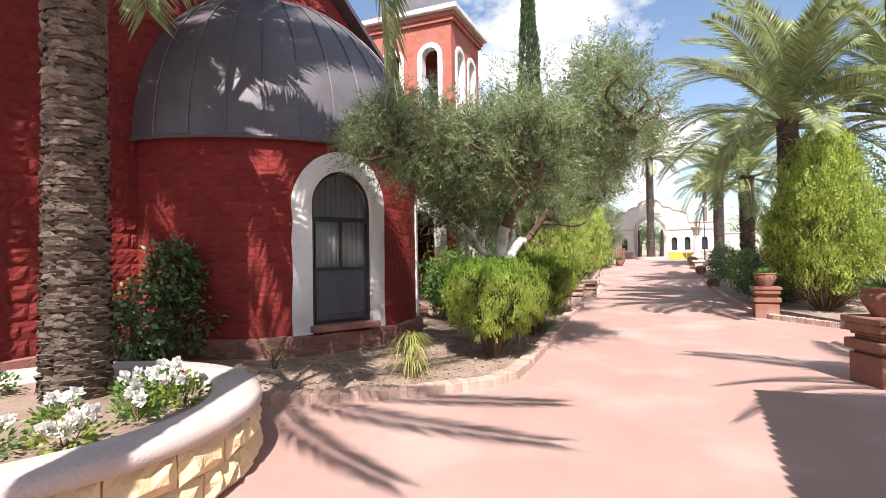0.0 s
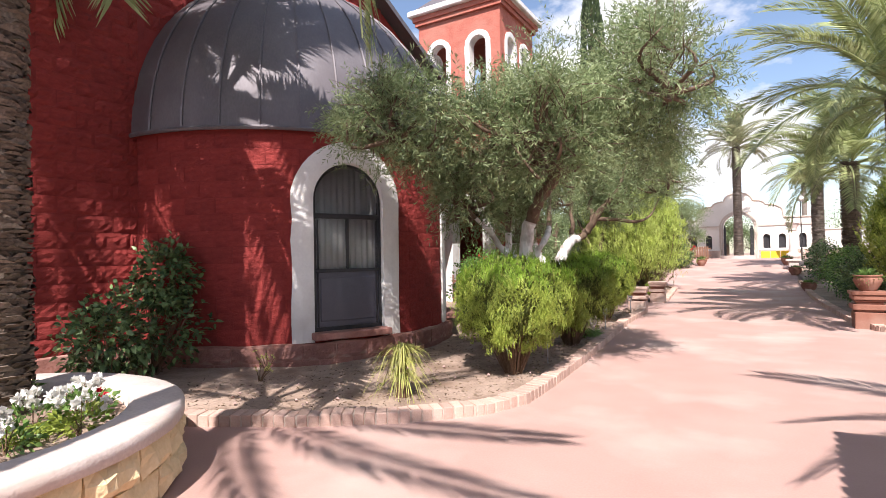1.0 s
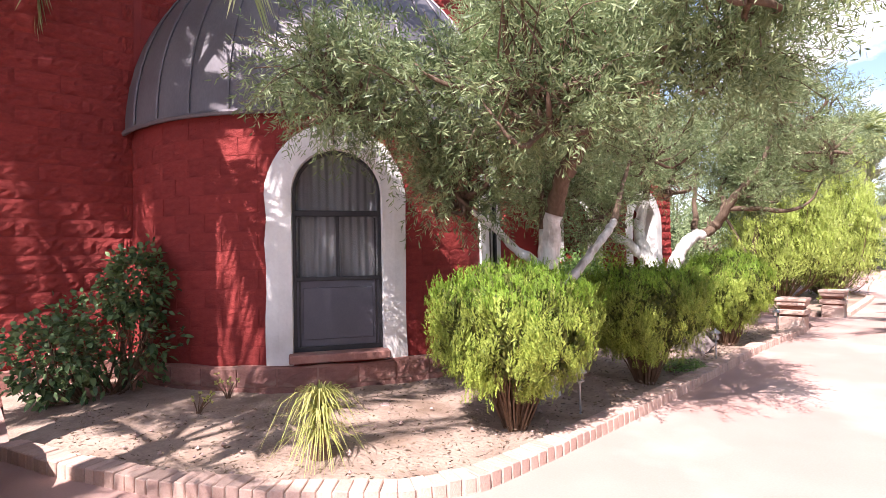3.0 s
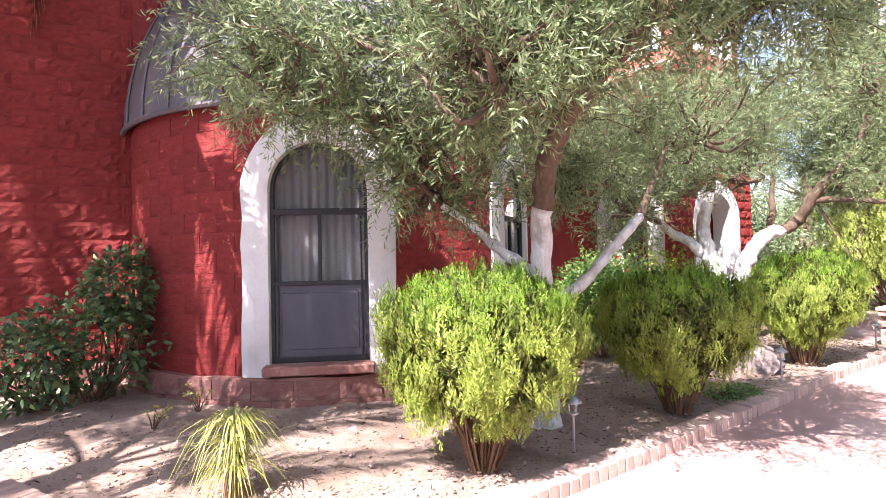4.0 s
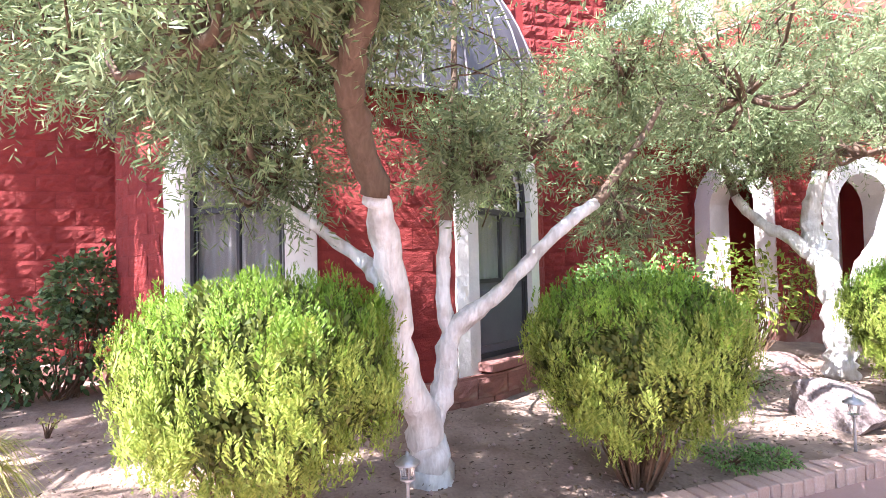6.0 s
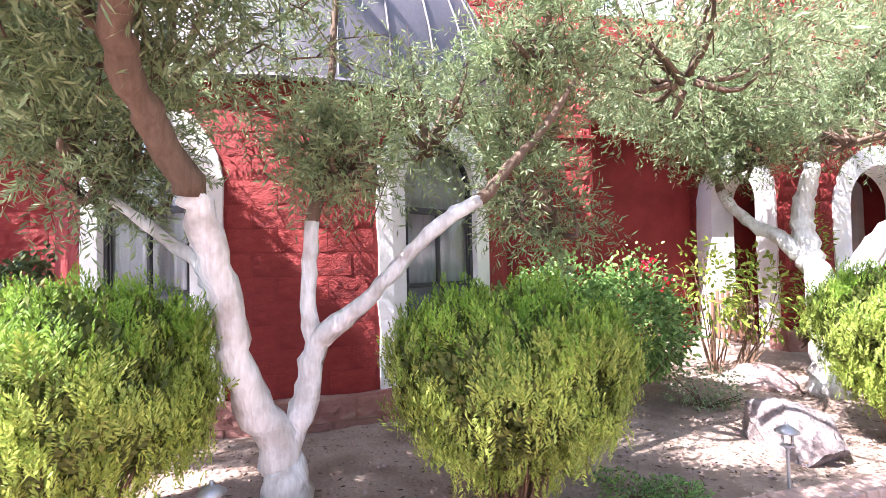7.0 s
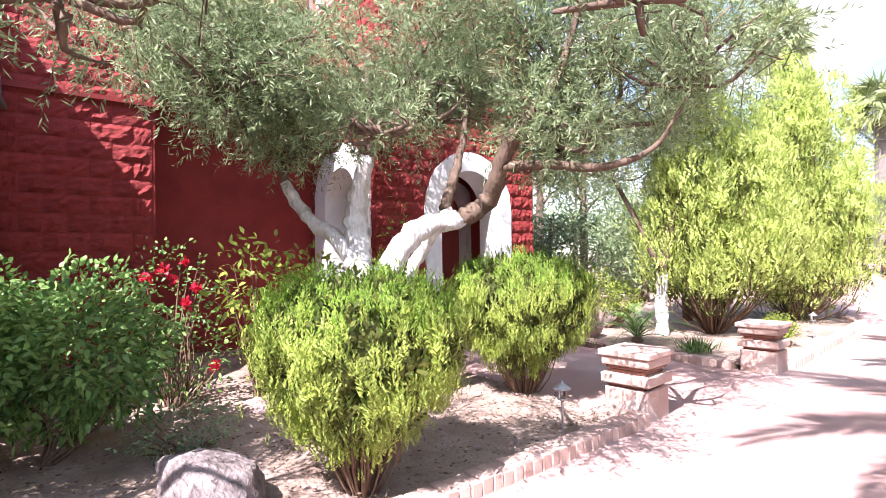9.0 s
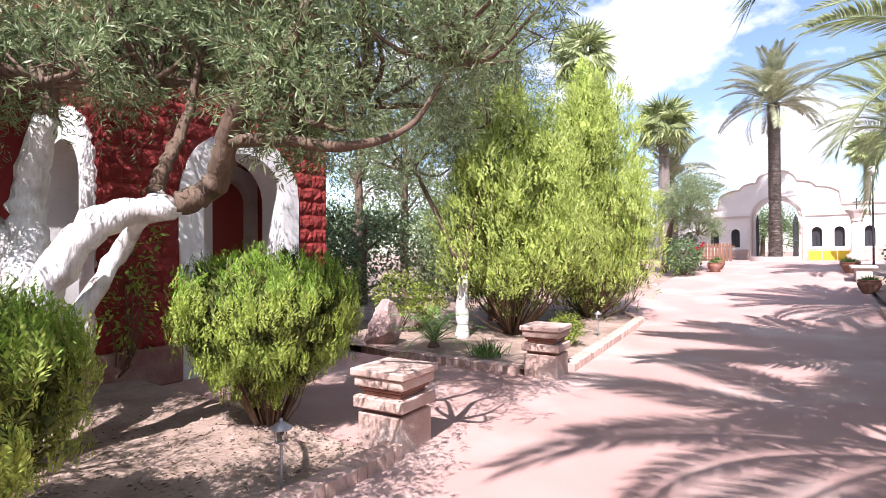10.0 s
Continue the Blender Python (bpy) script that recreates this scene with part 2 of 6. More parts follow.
def box(g, x0, y0, z0, x1, y1, z1, m=None, bevel=0.0):
    b = bmesh.new()
    bmesh.ops.create_cube(b, size=1)
    for v in b.verts:
        v.co = Vector(((x0 + x1) / 2 + v.co.x * (x1 - x0), (y0 + y1) / 2 + v.co.y * (y1 - y0), (z0 + z1) / 2 + v.co.z * (z1 - z0)))
    if bevel:
        bmesh.ops.bevel(b, geom=b.edges[:], offset=bevel, segments=1, affect="EDGES")
    if m is not None:
        b.transform(m)
    b.verts.index_update()
    g.add([v.co[:] for v in b.verts], [[v.index for v in f.verts] for f in b.faces])
    b.free()
    return g


def prism(g, outline, holes_m, depth):
    """A flat outline (x, z), thickened along y from 0 to depth, set at the pose holes_m."""
    n = len(outline)
    verts = [holes_m @ Vector((x, 0, z)) for x, z in outline] + [holes_m @ Vector((x, depth, z)) for x, z in outline]
    faces = [list(range(n))[::-1], list(range(n, 2 * n))] + [[i, (i + 1) % n, n + (i + 1) % n, n + i] for i in range(n)]
    return g.add([v[:] for v in verts], faces)


def lathe(g, profile, sides=20, at=(0, 0, 0), wobble=0.0, rng=None):
    """Profile of (radius, z), turned about the upright axis."""
    verts = []
    for r, z in profile:
        for k in range(sides):
            a = 2 * math.pi * k / sides
            rr = r * (1 + (wobble * (rng.random() - 0.5) if rng else 0))
            verts.append((at[0] + rr * math.cos(a), at[1] + rr * math.sin(a), at[2] + z))
    m = len(profile)
    faces = [[i * sides + k, i * sides + (k + 1) % sides, (i + 1) * sides + (k + 1) % sides, (i + 1) * sides + k] for i in range(m - 1) for k in range(sides)]
    faces += [list(range(sides))[::-1], [(m - 1) * sides + k for k in range(sides)]]
    return g.add(verts, faces)


def smooth_path(points, steps=4):
    """Catmull-Rom through the points; the last value of each is a radius."""
    p = [np.array(q, float) for q in points]
    p = [2 * p[0] - p[1]] + p + [2 * p[-1] - p[-2]]
    out = []
    for i in range(1, len(p) - 2):
        for s in range(steps):
            t = s / steps
            out.append(0.5 * (2 * p[i] + (p[i + 1] - p[i - 1]) * t + (2 * p[i - 1] - 5 * p[i] + 4 * p[i + 1] - p[i + 2]) * t * t + (3 * p[i] - p[i - 1] - 3 * p[i + 1] + p[i + 2]) * t ** 3))
    out.append(p[-2])
    return out


def tube(g, points, sides=8, rough=0.0, rng=None, steps=4):
    """A limb through points (x, y, z, radius)."""
    path = smooth_path(points, steps) if steps > 1 else [np.array(q, float) for q in points]
    verts, n = [], len(path)
    side = None
    for i, q in enumerate(path):
        d = path[min(i + 1, n - 1)][:3] - path[max(i - 1, 0)][:3]
        d = d / (np.linalg.norm(d) + 1e-9)
        ref = side if side is not None else (np.array((1.0, 0, 0)) if abs(d[0]) < 0.8 else np.array((0, 1.0, 0)))
        u = ref - d * np.dot(ref, d)
        u /= np.linalg.norm(u) + 1e-9
        side = u
        w = np.cross(d, u)
        for k in range(sides):
            a = 2 * math.pi * k / sides
            r = max(q[3], 0.002) * (1 + (rough * (rng.random() - 0.5) if rng is not None else 0))
            verts.append(q[:3] + r * (math.cos(a) * u + math.sin(a) * w))
    faces = [[i * sides + k, i * sides + (k + 1) % sides, (i + 1) * sides + (k + 1) % sides, (i + 1) * sides + k] for i in range(n - 1) for k in range(sides)]
    faces += [list(range(sides))[::-1], [(n - 1) * sides + k for k in range(sides)]]
    return g.add(verts, faces)


def unit(a):
    return a / (np.linalg.norm(a, axis=-1, keepdims=True) + 1e-9)


def leaves(g, base, way, length, width, rng, widest=0.5, droop=0.0, face=None):
    """Many leaves at once: base points, directions, lengths and widths."""
    n = len(base)
    way = unit(way)
    s = unit(np.cross(way, rng.normal(size=(n, 3)) if face is None else unit(face) + rng.normal(size=(n, 3)) * 0.33))
    length = np.broadcast_to(np.asarray(length, float).reshape(-1, 1), (n, 1))
    width = np.broadcast_to(np.asarray(width, float).reshape(-1, 1), (n, 1))
    mid = base + way * length * widest
    tip = base + way * length
    tip = tip - np.array((0, 0, 1.0)) * droop * length
    v = np.stack([base, mid + s * width / 2, tip, mid - s * width / 2], axis=1).reshape(-1, 3)
    return g.quads(v, n)


def broad_leaves(g, base, way, length, width, rng, droop=0.0):
    """Ovate leaves with a slight fold, six corners each."""
    n = len(base)
    way = unit(way)
    s = unit(np.cross(way, rng.normal(size=(n, 3)) * 0.6 + np.array((0, 0, 1.0))))
    up = np.cross(s, way)
    L, w = np.asarray(length, float).reshape(-1, 1), np.asarray(width, float).reshape(-1, 1) / 2
    down = np.array((0, 0, 1.0)) * droop * L
    a, b = base + way * L * 0.28 + up * w * 0.25, base + way * L * 0.64 + up * w * 0.2 - down * 0.4
    v = np.stack([base, a + s * w * 0.9, b + s * w * 0.8, base + way * L - down, b - s * w * 0.8, a - s * w * 0.9], axis=1).reshape(-1, 3)
    return g.hexes(v, n)


def rock_mesh(g, at, size, rng, seed=0.0, detail=4):
    """A boulder cut by a few planes, then roughened."""
    r = np.random.default_rng(int(seed * 100))
    cuts = [(Vector(unit(r.normal(size=3)).tolist()), r.uniform(0.62, 0.9)) for _ in range(14)]
    b = bmesh.new()
    bmesh.ops.create_icosphere(b, subdivisions=detail, radius=1)
    for v in b.verts:
        p = v.co.copy() * 1.12
        for n, d in cuts:
            k = p.dot(n)
            if k > d:
                p -= n * (k - d) * 0.92
        p *= 1 + 0.16 * noise.noise(v.co * 1.4 + Vector((seed, 0, 0))) + 0.07 * noise.noise(v.co * 3.7 + Vector((0, seed, 0))) + 0.045 * noise.noise(v.co * 11)
        v.co = Vector((at[0] + p.x * size[0], at[1] + p.y * size[1], at[2] + p.z * size[2]))
    b.verts.index_update()
    g.add([v.co[:] for v in b.verts], [[v.index for v in f.verts] for f in b.faces])
    b.free()
    return g


rng = np.random.default_rng(7)

# ---- ground, road, beds ----
g = Geo()


def rise(y):
    """The drive climbs gently towards the gate."""
    s = min(max((y - 23) / 24, 0), 1)
    return 1.2 * s * s * (3 - 2 * s)


ys = [-900, 0, 20] + list(range(23, 48)) + [60, 900]
g.add([(x, y, rise(y) - 0.05) for y in ys for x in (-900, -30, 30, 900)], [(i * 4 + k, i * 4 + k + 1, i * 4 + k + 5, i * 4 + k + 4) for i in range(len(ys) - 1) for k in range(3)])
alone("ground", g, EARTH, "dry sandy ground between trees and buildings", "ground", kind="structure")

LEFT_EDGE = [(-5.3, 4.25), (-4.5, 4.55), (-3.55, 5.02), (-2.7, 5.6), (-2.12, 6.2), (-1.92, 6.75), (-1.93, 7.6), (-2.03, 9.4), (-2.2, 11.5), (-2.42, 14.0), (-2.5, 16.9)]
FAR_EDGE = [(-2.52, 20.15), (-2.72, 23.2), (-2.95, 26.2), (-3.6, 27.2)]
RIGHT_EDGE = [(5.2, 12.5), (3.3, 13.5), (2.35, 14.8), (2.1, 16.0), (1.9, 20.2), (1.75, 30), (1.6, 42)]


def edge_x(edge, y):
    return float(np.interp(y, [p[1] for p in edge], [p[0] for p in edge]))


def slab(name, rows, z0, z1, mat, label, category):
    """A slab whose left and right limits (y, x0, x1) go row by row."""
    g = Geo()
    n = len(rows)
    v = [(x0, y, z1 + rise(y)) for y, x0, x1 in rows] + [(x1, y, z1 + rise(y)) for y, x0, x1 in rows] + [(x0, y, z0 + rise(y)) for y, x0, x1 in rows] + [(x1, y, z0 + rise(y)) for y, x0, x1 in rows]
    f = []
    for i in range(n - 1):
        f += [(i, n + i, n + i + 1, i + 1), (2 * n + i, i, i + 1, 2 * n + i + 1), (n + i, 3 * n + i, 3 * n + i + 1, n + i + 1)]
    f += [(0, 2 * n, 3 * n, n), (n - 1, 2 * n - 1, 4 * n - 1, 3 * n - 1)]
    g.add(v, f)
    return alone(name, g, mat, label, category, kind="structure")


rows = [(-14, -12, 14), (4.2, -12, 14)]
rows += [(y, edge_x(LEFT_EDGE, y) - 0.04, 14) for y in np.linspace(4.3, 12.3, 28)]
rows += [(y, edge_x(LEFT_EDGE, y) - 0.04, edge_x(RIGHT_EDGE, y) + 0.04) for y in np.linspace(12.41, 16.9, 16)]
rows += [(16.92, -6.6, 2.05), (20.1, -6.6, 1.95)]
rows += [(y, edge_x(FAR_EDGE, y) - 0.04, edge_x(RIGHT_EDGE, y) + 0.04) for y in np.linspace(20.12, 27.2, 14)]
rows += [(y, -9, 1.8) for y in np.linspace(27.3, 30.5, 5)] + [(y, -4.2, 1.75) for y in np.linspace(30.6, 42, 12)] + [(y, -12, 10) for y in np.linspace(42.1, 51.5, 8)]
slab("road", rows, -0.045, 0.0, PAVING, "salmon coloured concrete drive, pale and dusty", "road")


def bed(name, edge, y0, y1, x_back, step=0.16, high=0.06):
    g = Geo()
    ys = np.arange(y0, y1 + 0.01, step)
    nx = int(max(8, (edge_x(edge, y1) - x_back) / step))
    v, f = [], []
    for y in ys:
        xr = edge_x(edge, y) - 0.1
        for k in range(nx + 1):
            x = xr + (x_back - xr) * k / nx
            z = high + 0.05 * noise.noise(Vector((x * 0.9, y * 0.9, 3))) + 0.018 * noise.noise(Vector((x * 4, y * 4, 1))) + min(0.1, 0.05 * k / nx * 3)
            v.append((x, y, z + rise(y)))
    m = nx + 1
    f = [(i * m + k, i * m + k + 1, (i + 1) * m + k + 1, (i + 1) * m + k) for i in range(len(ys) - 1) for k in range(nx)]
    g.add(v, f)
    return alone(name, g, EARTH, "planting bed of dry sandy soil with litter", "soil", kind="structure", smooth=True)


bed("ground_bed", LEFT_EDGE, 4.27, 16.9, -9.4)
bed("ground_bed", FAR_EDGE, 20.12, 27.2, -14)
g = Geo()
ys = np.arange(12.55, 42, 0.4)
v = [(edge_x(RIGHT_EDGE, y) + 0.1 + k * 1.2, y, 0.07 + rise(y) + 0.04 * noise.noise(Vector((k * 1.1, y, 0)))) for y in ys for k in range(14)]
g.add(v, [(i * 14 + k, i * 14 + k + 1, (i + 1) * 14 + k + 1, (i + 1) * 14 + k) for i in range(len(ys) - 1) for k in range(13)])
alone("ground_bed", g, EARTH, "planting bed of dry soil beside the drive", "soil", kind="structure", smooth=True)

# ---- church ----
APSE, RADIUS, EAVE = Vector((-7.62, 8.75, 0)), 3.06, 3.5
WALL_X = -7.5
# windows in the apse: angle, half width, sill, spring of the arch
WINDOWS = [(-26.5, 0.55, 0.56, 2.49), (33.3, 0.55, 0.56, 2.49)]
RING = 0.31


def on_apse(u, z, depth=0.0):
    """u: metres along the curve from the apse's foremost line."""
    a = u / RADIUS
    return (APSE.x + (RADIUS + depth) * math.cos(a), APSE.y + (RADIUS + depth) * math.sin(a), z)


def flat_x(x):
    """A wall that faces +x: u runs along y."""
    return lambda u, z, depth=0.0: (x + depth, u, z)


def flat_y(y):
    """A wall that faces -y: u runs along x."""
    return lambda u, z, depth=0.0: (u, y - depth, z)


def arched_wall(g, place, u0, u1, z0, top, openings, thick, step=0.15):
    """A wall from u0 to u1 with arched openings (centre, half width, sill, spring) right through it."""
    us = set(np.arange(u0, u1, step).tolist() + [u1])
    for c, h, zs, sp in openings:
        us = {u for u in us if abs(u - c) > h + 0.02}
        us |= {c - h * math.cos(math.pi * k / 16) for k in range(17)}
    us = sorted(us)

    def head(u, c, h, sp):
        return sp + math.sqrt(max(h * h - (u - c) ** 2, 0))

    def quad(a, b, za, zb, zc, zd):
        for d, flip in ((0, False), (-thick, True)):
            q = [place(a, za, d), place(b, zb, d), place(b, zc, d), place(a, zd, d)]
            g.add(q, [(3, 2, 1, 0) if flip else (0, 1, 2, 3)])

    for a, b in zip(us, us[1:]):
        mid, hole = (a + b) / 2, None
        for o in openings:
            if abs(mid - o[0]) < o[1]:
                hole = o
        if hole is None:
            quad(a, b, z0, z0, top(b), top(a))
        else:
            c, h, zs, sp = hole
            if zs > z0 + 0.01:
                quad(a, b, z0, z0, zs, zs)
                g.add([place(a, zs), place(b, zs), place(b, zs, -thick), place(a, zs, -thick)], [(0, 1, 2, 3)])
            quad(a, b, head(a, c, h, sp), head(b, c, h, sp), top(b), top(a))
            ha, hb = head(a, c, h, sp), head(b, c, h, sp)
            g.add([place(a, ha), place(b, hb), place(b, hb, -thick), place(a, ha, -thick)], [(3, 2, 1, 0)])
    for c, h, zs, sp in openings:
        for s in (-1, 1):
            u = c + s * h
            g.add([place(u, zs), place(u, sp), place(u, sp, -thick), place(u, zs, -thick)], [(0, 1, 2, 3)])
    for u in (u0, u1):
        g.add([place(u, z0), place(u, top(u)), place(u, top(u), -thick), place(u, z0, -thick)], [(0, 1, 2, 3)])
    for a, b in zip(us, us[1:]):
        g.add([place(a, top(a)), place(b, top(b)), place(b, top(b), -thick), place(a, top(a), -thick)], [(0, 1, 2, 3)])
    return g


def surround(g, place, c, h, zs, sp, ring, out=0.035, inner=-0.22, rnd=None):
    """The white band round an arched opening, with a hand-made edge."""
    line = [(c - h, zs, c - h - ring, zs)] + [(c - h, zs + (sp - zs) * k / 7, c - h - ring, zs + (sp - zs) * k / 7) for k in range(1, 8)]
    line += [(c - h * math.cos(math.pi * k / 20), sp + h * math.sin(math.pi * k / 20), c - (h + ring) * math.cos(math.pi * k / 20), sp + (h + ring) * math.sin(math.pi * k / 20)) for k in range(1, 20)]
    line += [(c + h, zs + (sp - zs) * k / 7, c + h + ring, zs + (sp - zs) * k / 7) for k in range(7, -1, -1)]
    v = []
    for ui, zi, uo, zo in line:
        w = (rnd.random() - 0.5) * 0.03 if rnd is not None else 0
        uo += w * (1 if uo > c else -1)
        v += [place(ui, zi, inner), place(ui, zi, out), place((ui + uo) / 2, (zi + zo) / 2, out + 0.008), place(uo, zo, out), place(uo, zo, -0.02)]
    f = []
    for i in range(len(line) - 1):
        f += [(i * 5 + k, i * 5 + k + 1, i * 5 + k + 6, i * 5 + k + 5) for k in range(4)]
    f += [(0, 1, 2, 3, 4), tuple(len(v) - 5 + k for k in range(5))]
    return g.add(v, f)


g = Geo()
holes = [(radians(a) * RADIUS, h, zs, sp) for a, h, zs, sp in WINDOWS]
arched_wall(g, on_apse, -radians(94) * RADIUS, radians(94) * RADIUS, 0.0, lambda u: EAVE, [(c, h + 0.03, zs - 0.05, sp) for c, h, zs, sp in holes], 0.3)
wall_apse = alone("wall_apse", g, RED_SMOOTH, "curved apse wall painted deep red", "wall", kind="structure")


def gable(y):
    return 9.1 - 0.46 * abs(y - 8.5)


g = Geo()
for y0, y1 in ((3.2, 5.8), (11.7, 13.47)):
    g = Geo()
    arched_wall(g, flat_x(WALL_X), y0, y1, 0.0, gable, [], 0.35, 0.3)
    w = alone("wall_east", g, RED_SMOOTH, "tall church wall of split block painted red", "wall", kind="structure")
    if y0 < 4:
        wall_left = w
    else:
        wall_right = w
g = Geo()
arched_wall(g, flat_x(WALL_X), 5.802, 11.698, EAVE - 0.4, gable, [], 0.35, 0.3)
wall_top = alone("wall_gable", g, RED_SMOOTH, "red gable wall above the half dome", "wall", kind="structure")
g = Geo()
for y in (3.2, 13.12):
    box(g, -24, y, 0, WALL_X - 0.352, y + 0.35, gable(y) - 0.1)
alone("wall_nave", g, RED_SMOOTH, "long side walls of the church painted red", "wall", kind="structure")
g = Geo()
for s in (-1, 1):
    y_eave, z_eave = 8.5 + s * 5.7, gable(8.5 + 5.7) + 0.05
    v = [(-24, 8.5, 9.16), (WALL_X + 0.3, 8.5, 9.16), (WALL_X + 0.3, y_eave, z_eave), (-24, y_eave, z_eave)]
    v += [(x, y, z + 0.14) for x, y, z in v]
    g.add(v, [(0, 1, 2, 3), (7, 6, 5, 4), (0, 4, 5, 1), (1, 5, 6, 2), (2, 6, 7, 3), (3, 7, 4, 0)])
alone("roof_nave", g, METAL_ROOF, "pitched sheet metal church roof with an overhang", "roof", kind="structure")

# plinth round the apse and along the wall
g = Geo()
arched_wall(g, lambda u, z, d=0.0: on_apse(u, z, d + 0.09), -radians(93) * RADIUS, radians(93) * RADIUS, 0.0, lambda u: 0.42 + 0.01 * math.sin(u * 7), [], 0.12)
plinth_apse = alone("plinth_apse", g, PLINTH_RED, "dusty red masonry plinth round the apse", "plinth", kind="structure")
for y0, y1 in ((3.2, 5.7), (11.85, 13.5)):
    g = Geo()
    box(g, WALL_X - 0.3, y0, 0, WALL_X + 0.08, y1, 0.42, bevel=0.015)
    alone("plinth", g, PLINTH_RED, "dusty red masonry plinth along the church wall", "plinth", kind="structure")

# half dome with standing seams
DOME_R = 3.16
dome = thing("roof_dome", "half dome of weathered grey sheet metal with standing seams", "dome roof", (APSE.x, APSE.y, EAVE - 0.02), kind="structure")
g = Geo()
na, nb = 48, 16
v = []
for j in range(nb + 1):
    b = radians(90) * j / nb
    for i in range(na + 1):
        a = radians(-97 + 194 * i / na)
        v.append((DOME_R * math.cos(b) * math.cos(a), DOME_R * math.cos(b) * math.sin(a), DOME_R * 1.04 * math.sin(b)))
m1 = na + 1
g.add(v, [(j * m1 + i, j * m1 + i + 1, (j + 1) * m1 + i + 1, (j + 1) * m1 + i) for j in range(nb) for i in range(na)])
part("sheet", g, METAL_ROOF, dome, smooth=True)
for i in range(19):
    a = radians(-90 + 10 * i)
    g = Geo()
    pts = []
    for j in range(19):
        b = radians(88) * j / 18
        r = DOME_R + 0.012
        pts.append((r * math.cos(b) * math.cos(a), r * math.cos(b) * math.sin(a), r * 1.04 * math.sin(b), 0.016))
    tube(g, pts, 4, steps=1)
    part("seam", g, METAL_ROOF, dome)
g = Geo()
tube(g, [((DOME_R + 0.01) * math.cos(radians(a)), (DOME_R + 0.01) * math.sin(radians(a)), 0.0, 0.035) for a in range(-96, 97, 6)], 6, steps=1)
part("rim", g, METAL_ROOF, dome)

# arched windows
for k, (a, h, zs, sp) in enumerate(WINDOWS):
    w = thing("window_%d" % (k + 1), "arched church window in a white painted surround, curtain drawn", "window", kind="structure")
    g = Geo()
    surround(g, on_apse, radians(a) * RADIUS, h, zs - 0.14, sp, RING, rnd=rng)
    part("surround", g, WHITE, w, "rough white painted arch band")
    local = pose(APSE.x, APSE.y, 0, 0, 0, a) @ pose(RADIUS - 0.11, 0, 0, 0, 0, 90)
    # local: x along the wall, y outwards is minus, z up
    g = Geo()
    sill = Geo()
    box(sill, -h - 0.05, -0.28, zs - 0.1, h + 0.05, 0.12, zs, local, 0.012)
    part("sill", sill, PLINTH_RED, w, "reddish masonry sill")
    frame_geo = Geo()
    bars = [(-h, zs, -h + 0.05, sp), (h - 0.05, zs, h, sp), (-h, zs, h, zs + 0.06), (-h, 2.22, h, 2.29), (-h, 1.42, h, 1.47)]
    for x0, z0, x1, z1 in bars:
        box(frame_geo, x0, -0.03, z0, x1, 0.04, z1, local, 0.006)
    box(frame_geo, -0.02, -0.02, 1.47, 0.02, 0.03, 2.22, local, 0.005)
    arc = [(local @ Vector(((h - 0.025) * math.cos(math.pi * q / 18), 0, sp + (h - 0.025) * math.sin(math.pi * q / 18))))[:] + (0.03,) for q in range(19)]
    tube(frame_geo, arc, 6, steps=1)
    for x in (-h + 0.075, h - 0.095):
        box(frame_geo, x, -0.022, zs + 0.06, x + 0.02, 0.0, 2.2, local, 0.004)
    part("window_frame", frame_geo, DARK_METAL, w, "dark metal window frame")
    g = Geo()
    box(g, -h + 0.045, 0.0, zs + 0.06, h - 0.045, 0.025, 1.42, local)
    box(g, -h + 0.12, -0.012, zs + 0.14, h - 0.12, 0.002, 1.34, local, 0.008)
    part("lower_panel", g, GREY_PANEL, w, "smooth grey metal lower panel")
    for x0, x1 in ((-h + 0.05, -0.02), (0.02, h - 0.05)):
        g = Geo()
        box(g, x0, 0.005, 1.47, x1, 0.011, 2.22, local)
        part("pane", g, GLASS, w).visible_shadow = False
    g = Geo()
    fan = [(-(h - 0.03), 2.29), (h - 0.03, 2.29)] + [((h - 0.03) * math.cos(math.pi * q / 16), sp + (h - 0.03) * math.sin(math.pi * q / 16)) for q in range(17)]
    prism(g, fan, local @ pose(0, 0.005, 0), 0.006)
    part("pane", g, GLASS, w).visible_shadow = False
    g = Geo()
    v, f = [], []
    for q in range(61):
        x = -h - 0.05 + (2 * h + 0.1) * q / 60
        y = 0.1 + 0.018 * math.sin(q * 1.3) + 0.012 * math.sin(q * 0.53 + k)
        v += [(local @ Vector((x, y, 1.4)))[:], (local @ Vector((x, y, sp + h + 0.1)))[:]]
    g.add(v, [(2 * q, 2 * q + 2, 2 * q + 3, 2 * q + 1) for q in range(60)])
    part("curtain", g, CURTAIN, w, "pale pleated curtain", True)
# dim room behind the windows
g = Geo()
arched_wall(g, lambda u, z, d=0.0: on_apse(u * 0.72, z, d - 0.95), -radians(90) * RADIUS, radians(90) * RADIUS, 0.0, lambda u: EAVE, [], 0.05, 0.4)
alone("wall_inside", g, DARK_ROOM, "dim red inner wall behind the windows", "wall", kind="structure")

